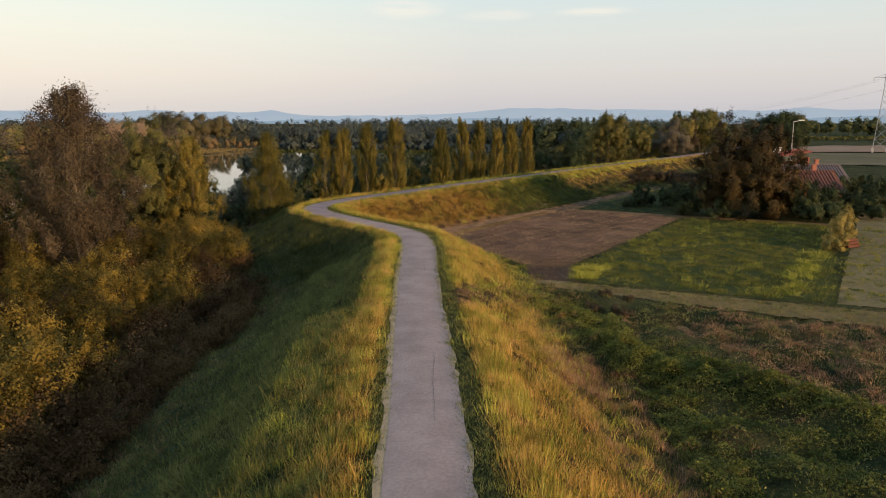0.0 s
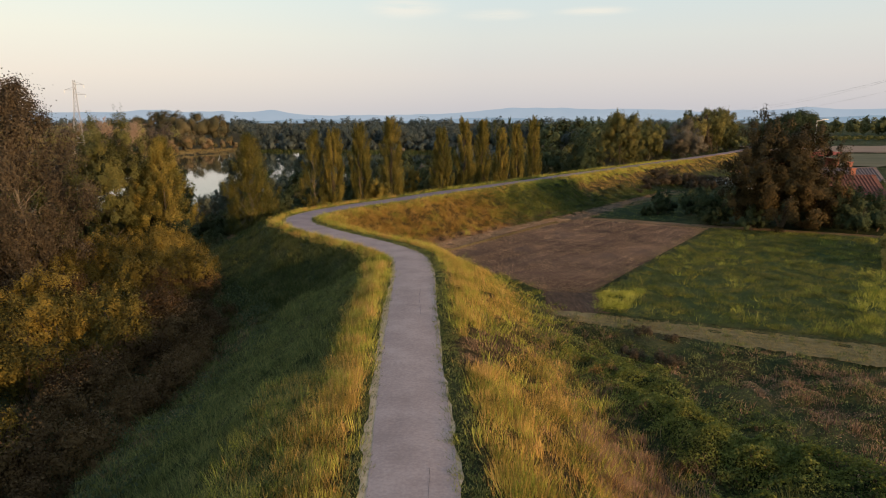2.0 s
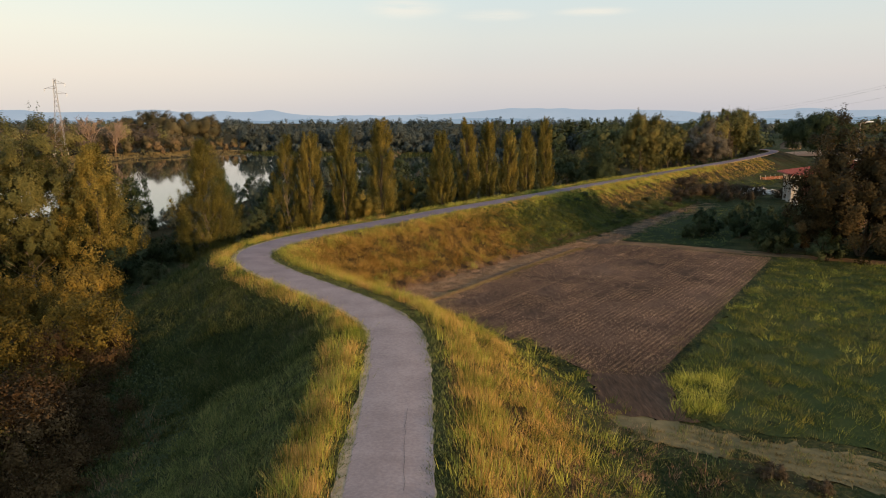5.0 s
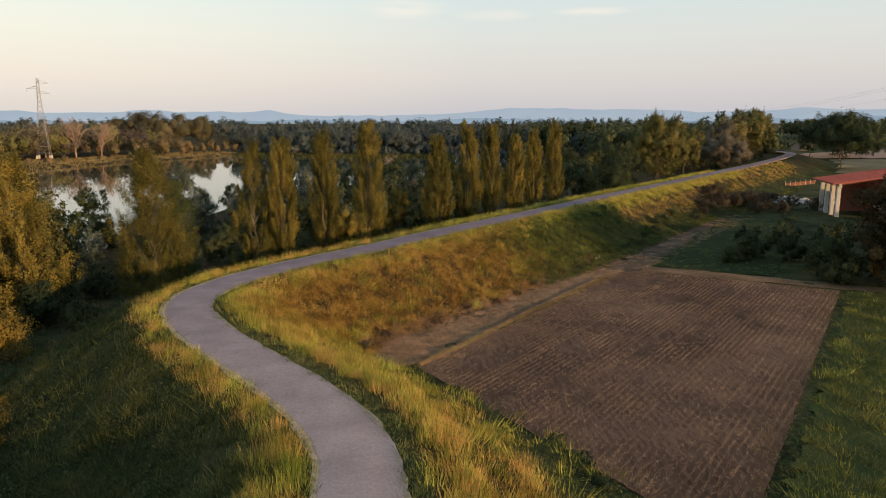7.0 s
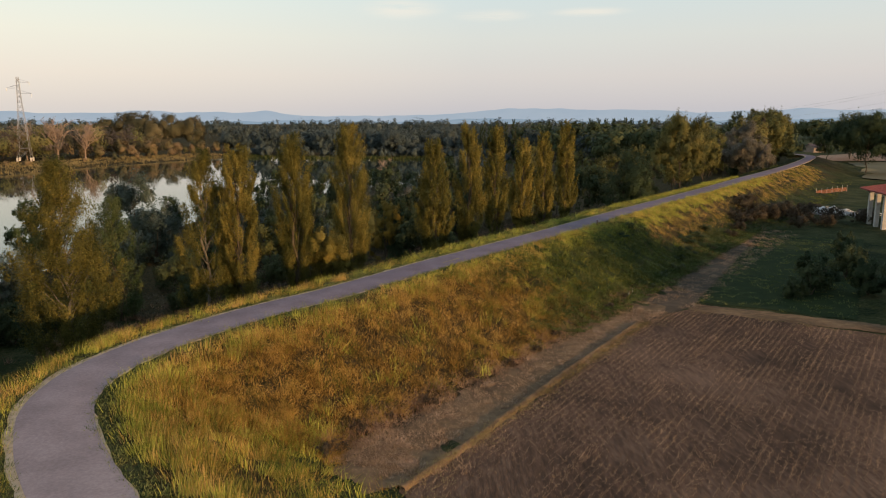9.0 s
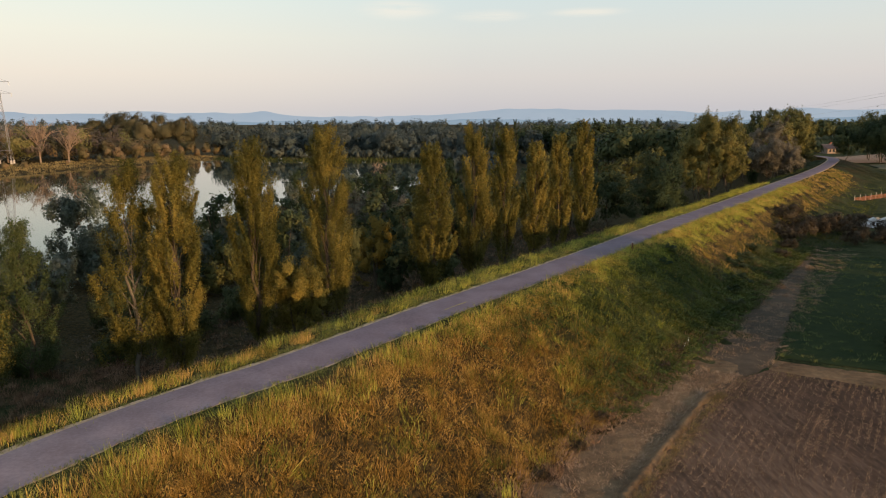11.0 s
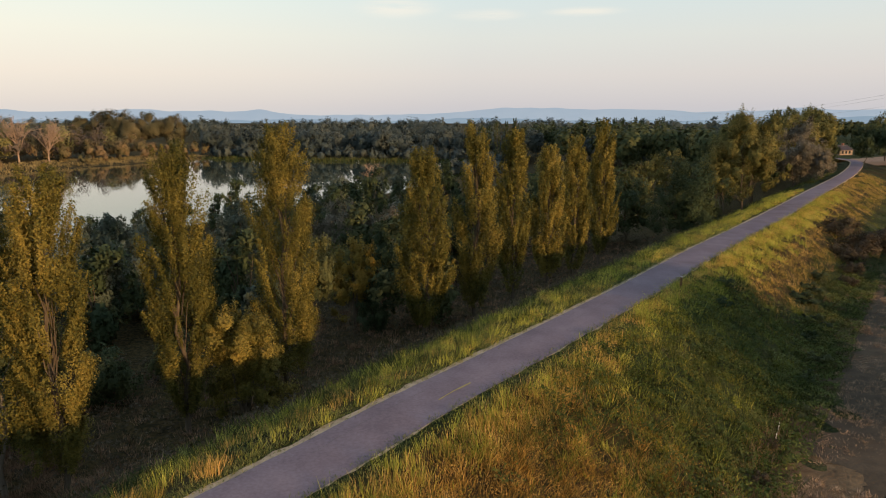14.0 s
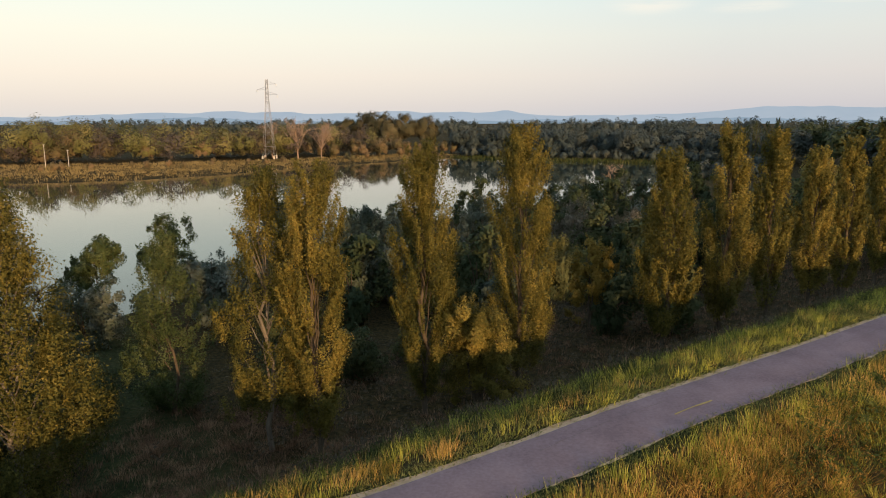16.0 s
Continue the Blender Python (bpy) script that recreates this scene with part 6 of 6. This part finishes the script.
for x, y, s in [(29.4, 106.0, 0.6), (33.4, 109.5, 0.9), (36, 107, 0.9), (38, 113, 1.0), (42, 119.5, 0.9), (45, 126, 0.6), (46, 116, 0.8), (41, 110, 1.0), (50, 112, 1.2), (36, 102.5, 0.9), (34.5, 97.0, 0.8), (36, 99, 1.3), (38, 93, 1.2), (49, 91, 1.4), (52, 92, 1.5), (55, 95, 1.5), (51, 96, 1.7), (58, 93, 1.3), (47, 99, 1.7), (61, 96, 1.6), (63, 99, 1.8), (60, 110, 1.5), (64, 110.5, 1.4), (68, 110, 1.5), (72, 111, 1.3), (62, 104, 1.6), (66, 103, 1.2)]:
    copy_thing(GARDEN, stand(x, y, r.uniform(0, 6.28), s * r.uniform(0.9, 1.1), 0.05, r.uniform(0.9, 1.2)))
LEAF["rust"] = LEAF["brown"]
DRY = make_tree("withered_shrub", "withered red-brown shrub at the dyke foot", stand(44, 144), 2.4, 4.5, "shrub", "rust", 3500, 0.09, 172, "shrub", clumps=50, group="withered shrubs")
for x, y, s in [(47, 147, 1.0), (50, 150, 1.1), (41, 141, 0.8), (54, 152, 1.0), (52, 147, 0.9), (45, 149, 0.9), (57, 155, 0.8), (39, 137, 0.5), (60, 158, 0.6), (37, 134, 0.4), (60, 146, 0.8), (56, 147, 0.9), (53, 143, 0.7), (49, 142, 0.7), (63, 150, 0.7)]:
    copy_thing(DRY, stand(x, y, r.uniform(0, 6.28), s))
for x, y, s in [(11.2, 48.4, 0.34), (12.8, 47.2, 0.4), (13.0, 52.4, 0.28), (14.4, 51.6, 0.24), (15.6, 34.2, 0.2), (17.4, 32.2, 0.2), (19.6, 30.4, 0.22)]:
    copy_thing(DRY, stand(x, y, r.uniform(0, 6.28), s))
# low withered shrubs along the slope foot
for k in range(14):
    i = int(np.argmin(np.abs(CL[:, 1] - (84 + 2.3 * k))))
    d = 9.6 + r.uniform(-0.2, 0.5)
    copy_thing(DRY, stand(CL[i, 0] + CL_N[i, 0] * d, CL[i, 1] + CL_N[i, 1] * d, r.uniform(0, 6.28), r.uniform(0.14, 0.26)))
# scattered bushes on the dyke foot
for x, y, s in [(25.5, 119.5, 0.35), (27.5, 122, 0.45), (24, 116, 0.4), (22, 113, 0.35), (29, 126, 0.45), (31, 129, 0.4), (33, 132, 0.4), (20, 109.5, 0.3), (7.6, 65.2, 0.22), (21.5, 122.5, 0.35), (20, 119, 0.3)]:
    copy_thing(GARDEN, stand(x, y, r.uniform(0, 6.28), s * 1.35, 0.1, 0.5))


def rubble_heap():
    rng = np.random.RandomState(9)
    bm = bmesh.new()
    for k in range(220):
        x, y = rng.normal(0, 3.2), rng.normal(0, 1.6)
        z = max(0.05, 0.9 * math.exp(-(x * x / 14 + y * y / 4)) * rng.uniform(0.4, 1))
        s = rng.uniform(0.15, 0.6)
        bmesh.ops.create_cube(bm, size=1, matrix=Matrix.Translation((x, y, z)) @ Euler(rng.uniform(-0.6, 0.6, 3)).to_matrix().to_4x4() @ Matrix.Diagonal((s * 1.6, s, s * 0.5, 1)))
    me = bpy.data.meshes.new("rubble")
    bm.to_mesh(me)
    bm.free()
    me.materials.append(M_RUBBLE)
    ob = new("rubble", me)
    ob.matrix_basis = pose(60.8, 156, PLAIN_Z - 0.02, 0, 0, -30)
    tagged(ob, "pale heap of building rubble", "rubble", kind="stuff")


rubble_heap()
root = thing("safety_fence", "orange plastic safety netting on thin posts", "fence", pose(73, 181, PLAIN_Z, 0, 0, 35))
for k in range(7):
    part("post", rod(bmesh.new(), (k * 2.0, 0, 0), (k * 2.0, 0, 1.3), 0.03, n=6), M_STEEL, root)
for k in range(6):
    bm = bmesh.new()
    for j in range(5):
        box(bm, (2.0, 0.02, 0.04), (k * 2.0 + 1.0, 0, 0.25 + 0.15 * j))
    for j in range(8):
        box(bm, (0.03, 0.02, 0.65), (k * 2.0 + 0.125 + 0.25 * j, 0.012, 0.55))
    part("netting", bm, M_ORANGE, root)

# survey stakes at the foot of the dyke and by the path
for x, y, h in ((17.7, 107.5, 0.5), (17.2, 106.7, 0.35)):
    root = thing("stake", "thin white marker stake in the weeds", "stake", pose(x, y, ground_at(x, y) - 0.1, 4, 3, 0), group="stakes")
    part("rod", rod(bmesh.new(), (0, 0, 0), (0, 0, h + 0.1), 0.02, 0.018, 6), M_WHITE, root)
    part("tip", rod(bmesh.new(), (0, 0, h + 0.1), (0, 0, h + 0.14), 0.022, 0.01, 6), M_CONCRETE, root)
root = thing("marker_post", "short dark marker post beside the path", "post", pose(17.9, 120.1, ground_at(17.9, 120.1) - 0.05))
part("post", box(bmesh.new(), (0.08, 0.08, 0.75), (0, 0, 0.37), 0, 0.01), M_DARKWOOD, root)
part("cap", box(bmesh.new(), (0.1, 0.1, 0.05), (0, 0, 0.77)), M_CONCRETE, root)

# landmark trees along the far stretch of the dyke
make_tree("tree", "tall olive-gold tree beside the dyke", stand(41.5, 163.5), 16.3 - ground_at(41.5, 163.5), 9.2, "round", "olive", 46000, 0.105, 191, bare=0.06, clumps=260, limbs=18)
make_tree("tree", "pale grey-brown round willow beside the dyke", stand(69.5, 204.5), 14.2 - ground_at(69.5, 204.5), 12.5, "round", "pale", 34000, 0.14, 192, "willow", bare=0.04, clumps=240, limbs=14)
make_tree("tree", "broad olive-green tree at the dyke's far bend", stand(98.0, 256.0), 18.2 - ground_at(98.0, 256.0), 17.0, "round", "olive", 40000, 0.18, 193, bare=0.04, clumps=260, limbs=14)
make_tree("tree", "wide dark green tree beyond the barn", stand(114.0, 232.0), 16.8 - ground_at(114.0, 232.0), 21.0, "round", "dark", 44000, 0.18, 194, bare=0.16, clumps=280, limbs=18)
make_tree("tree", "narrow dark pointed tree behind the dyke", stand(83.5, 240.0), 17.5, 5.0, "spire", "dark", 12000, 0.15, 195, bare=0.05, clumps=120)
# bank trees before the water
make_tree("tree", "small dark round tree at the water edge", stand(-47.5, 131.0), 8.0, 5.8, "round", "grey", 14000, 0.11, 180, bare=0.2, clumps=80)
make_tree("tree", "dark round tree on the river bank", stand(-43.7, 136.2), 8.0, 6.2, "round", "grey", 14000, 0.11, 198, bare=0.08, clumps=110)
make_tree("tree", "sparse reddish tree at the water edge", stand(-46.5, 121.5), 5.8, 4.2, "round", "rust", 3500, 0.08, 181, bare=0.2, clumps=60)
make_tree("tree", "silvery dark willow tree near the water", stand(-28.5, 122.0), 7.0, 5.6, "round", "willow", 9000, 0.14, 182, "willow", bare=0.1, clumps=90)
make_tree("tree", "silvery dark willow tree at the river edge", stand(-33.5, 139.5), 9.8, 8.2, "round", "willow", 14000, 0.12, 196, "willow", bare=0.05, clumps=140)
make_tree("tree", "yellow-leaved young tree behind the poplars", stand(-2.6, 131.5), 8.0, 4.2, "shrub", "yellow", 12000, 0.085, 183, clumps=60)
make_tree("tree", "dark green broad tree behind the poplars", stand(-5.4, 124.0), 11.0, 4.2, "round", "dark", 18000, 0.085, 184, bare=0.1, clumps=80)
make_tree("tree", "dark green tree on the river flat", stand(-33.5, 106.0), 7.8, 5.6, "round", "dark", 10000, 0.13, 185, bare=0.05, clumps=90)
make_tree("tree", "grey-leaved willow tree on the river flat", stand(-22.0, 133.0), 9.2, 5.6, "round", "willow", 9000, 0.13, 186, "willow", bare=0.05, clumps=80)
PALE = make_tree("willow_bush", "pale yellow-grey willow bush behind the poplars", stand(-4.6, 158.0), 7.0, 6.2, "shrub", "pale", 12000, 0.10, 199, "willow", clumps=130, group="pale willows")
for x, y, k in [(-0.4, 161.0, 0.9), (-8.2, 163.0, 1.0), (3.6, 166.0, 0.95)]:
    copy_thing(PALE, stand(x, y, x, k))
make_tree("tree", "bronze-green spreading tree behind the poplars", stand(3.0, 150.0), 7.5, 7.0, "shrub", "brown", 9000, 0.14, 187, clumps=80)
make_tree("tree", "dark leafy tree beside the dyke", stand(32.0, 156.0), 10.6 - ground_at(32.0, 156.0), 10.5, "shrub", "dark", 34000, 0.10, 188, clumps=230)


# ---- brambles and path marks ----
def brambles(name, label, x, y, height, size, mat, seed):
    rng = np.random.RandomState(seed)
    n = len(x)
    z = terrain(x, y) + height * (0.35 + 0.65 * np.clip(waves(x, y, 1.6, seed) * 0.6 + 0.5, 0, 1)) * rng.uniform(0.3, 1.0, n) ** 0.5
    facing = np.stack([rng.normal(0.1, 0.5, n), rng.normal(-0.1, 0.5, n), np.ones(n)], 1)
    ob = new(name, leaf_mesh(name, np.stack([x, y, z], 1), size, mat, rng, facing))
    return tagged(ob, label, "brambles", kind="stuff")


X, Y = np.hstack([in_area(60000, [(9.5, 14), (18, 14), (20, 26), (15, 40), (11.4, 44), (10.6, 36), (9.8, 28)], 301, -0.3, 4), along(16000, 104, 130, 3.5, 10.6, 302, -0.2, 3), along(22000, 99, 148, 8.4, 11.0, 323, -0.6, 2)])
brambles("brambles", "tangled dark green brambles on the dyke foot", X, Y, 0.5, 0.055, LEAF["weed"], 303)
X, Y = np.hstack([in_area(46000, [(9, 49.5), (12, 46.5), (13, 37), (11.8, 30), (11, 22), (9.4, 22), (9.8, 33), (8.6, 44)], 304, -0.4, 2.5), along(7000, 40, 66, 6.0, 9.5, 305, 0.1, 2)])
brambles("leafy_weeds", "bright green leafy weeds on the dyke foot", X, Y, 0.45, 0.045, LEAF["lime"], 306)
rb = np.random.RandomState(330)
u = rb.uniform(0, 1, 26000)
X = np.interp(u, np.linspace(0, 1, len(BANK)), [q[0] for q in BANK]) + rb.normal(0, 0.75, 26000)
Y = np.interp(u, np.linspace(0, 1, len(BANK)), [q[1] for q in BANK]) + rb.normal(0, 0.75, 26000)
brambles("bank_brambles", "yellow-green bramble leaves on a low bank", X, Y, 0.55, 0.05, LEAF["lime"], 331)
X, Y = along(16000, 80, 110, 3.0, 9.4, 310, -0.2, 2.5)
brambles("withered_growth", "lumpy rust-orange withered growth on the slope", X, Y, 0.36, 0.042, M_RUST, 311)
X, Y = along(28000, 101, 130, 2.4, 10.4, 312, -0.5, 3)
brambles("slope_weeds", "leafy mid-green weeds on the slope", X, Y, 0.45, 0.06, LEAF["weed"], 313)
X, Y = in_area(50000, [(9, 14), (40, 14), (44, 30), (28, 43), (10, 54)], 315, -0.4, 5)
brambles("field_herbs", "low green herbs in the rough field", X, Y, 0.16, 0.045, M_LUSH, 316)
X, Y = np.hstack([in_area(70000, [(15, 45.5), (20, 47), (30, 44), (42, 36), (30, 27), (20.4, 31), (17, 35)], 317, -0.35, 4), in_area(9000, [(13.8, 33.6), (16, 35), (20.5, 31.2), (20, 29.2), (16.5, 31)], 321, -0.2, 2), in_area(12000, [(20, 24), (40, 18), (44, 26), (26, 30)], 322, 0.1, 4)])
brambles("field_dry_herbs", "pinkish-brown withered herbs in the rough field", X, Y, 0.22, 0.034, M_BROWN, 318)
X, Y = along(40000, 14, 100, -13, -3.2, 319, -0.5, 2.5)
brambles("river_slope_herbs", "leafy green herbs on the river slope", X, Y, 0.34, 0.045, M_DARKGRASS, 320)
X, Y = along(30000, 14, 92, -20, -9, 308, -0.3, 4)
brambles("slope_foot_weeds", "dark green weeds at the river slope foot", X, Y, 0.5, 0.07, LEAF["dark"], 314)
X, Y = along(50000, 92, 165, -30, -6, 307, -0.3, 4)
brambles("river_side_weeds", "withered dark weeds below the river slope", X, Y, 0.7, 0.08, LEAF["brown"], 309)


def line_mark(name, label, mat, y0, y1, d, width, lift=0.041):
    sel = (CL[:, 1] >= y0) & (CL[:, 1] <= y1)
    c, n = CL[sel], CL_N[sel]
    k = len(c)
    rng = np.random.RandomState(int(y0))
    wv = width * rng.uniform(0.4, 1.0, k)[:, None] / 2
    jig = d + np.interp(np.arange(k), np.arange(0, k + 4, 4), np.cumsum(rng.normal(0, 0.06, k // 4 + 2))[:len(np.arange(0, k + 4, 4))])[:, None] + rng.normal(0, 0.02, k)[:, None]
    z = c[:, 2:] + lift
    v = np.vstack([np.hstack([c[:, :2] + n * (jig - wv), z]), np.hstack([c[:, :2] + n * (jig + wv), z])])
    i = np.arange(k - 1)
    ob = new(name, np_mesh(name, v, np.stack([i, i + k, i + k + 1, i + 1], 1), mat))
    return tagged(ob, label, "marking", kind="structure")


M_YELLOWMARK = material("worn_yellow_paint", [(0.30, 0.22, 0.08), (0.42, 0.33, 0.12)], 0.9, 6, 5)
M_CRACK = material("crack_filler", [(0.11, 0.095, 0.09), (0.16, 0.14, 0.13)], 0.9, 6, 5)
line_mark("trim_yellow_mark", "worn yellow paint mark on the asphalt", M_YELLOWMARK, 103.2, 105.2, 0.3, 0.10)
for y0, y1, d, w in ((24, 31, 0.35, 0.018), (46, 52, 0.3, 0.018), (90, 95, -0.3, 0.02), (99, 104, -0.4, 0.02), (113, 121, -0.2, 0.022)):
    line_mark("trim_crack", "thin dark crack along the asphalt", M_CRACK, y0, y1, d, w)
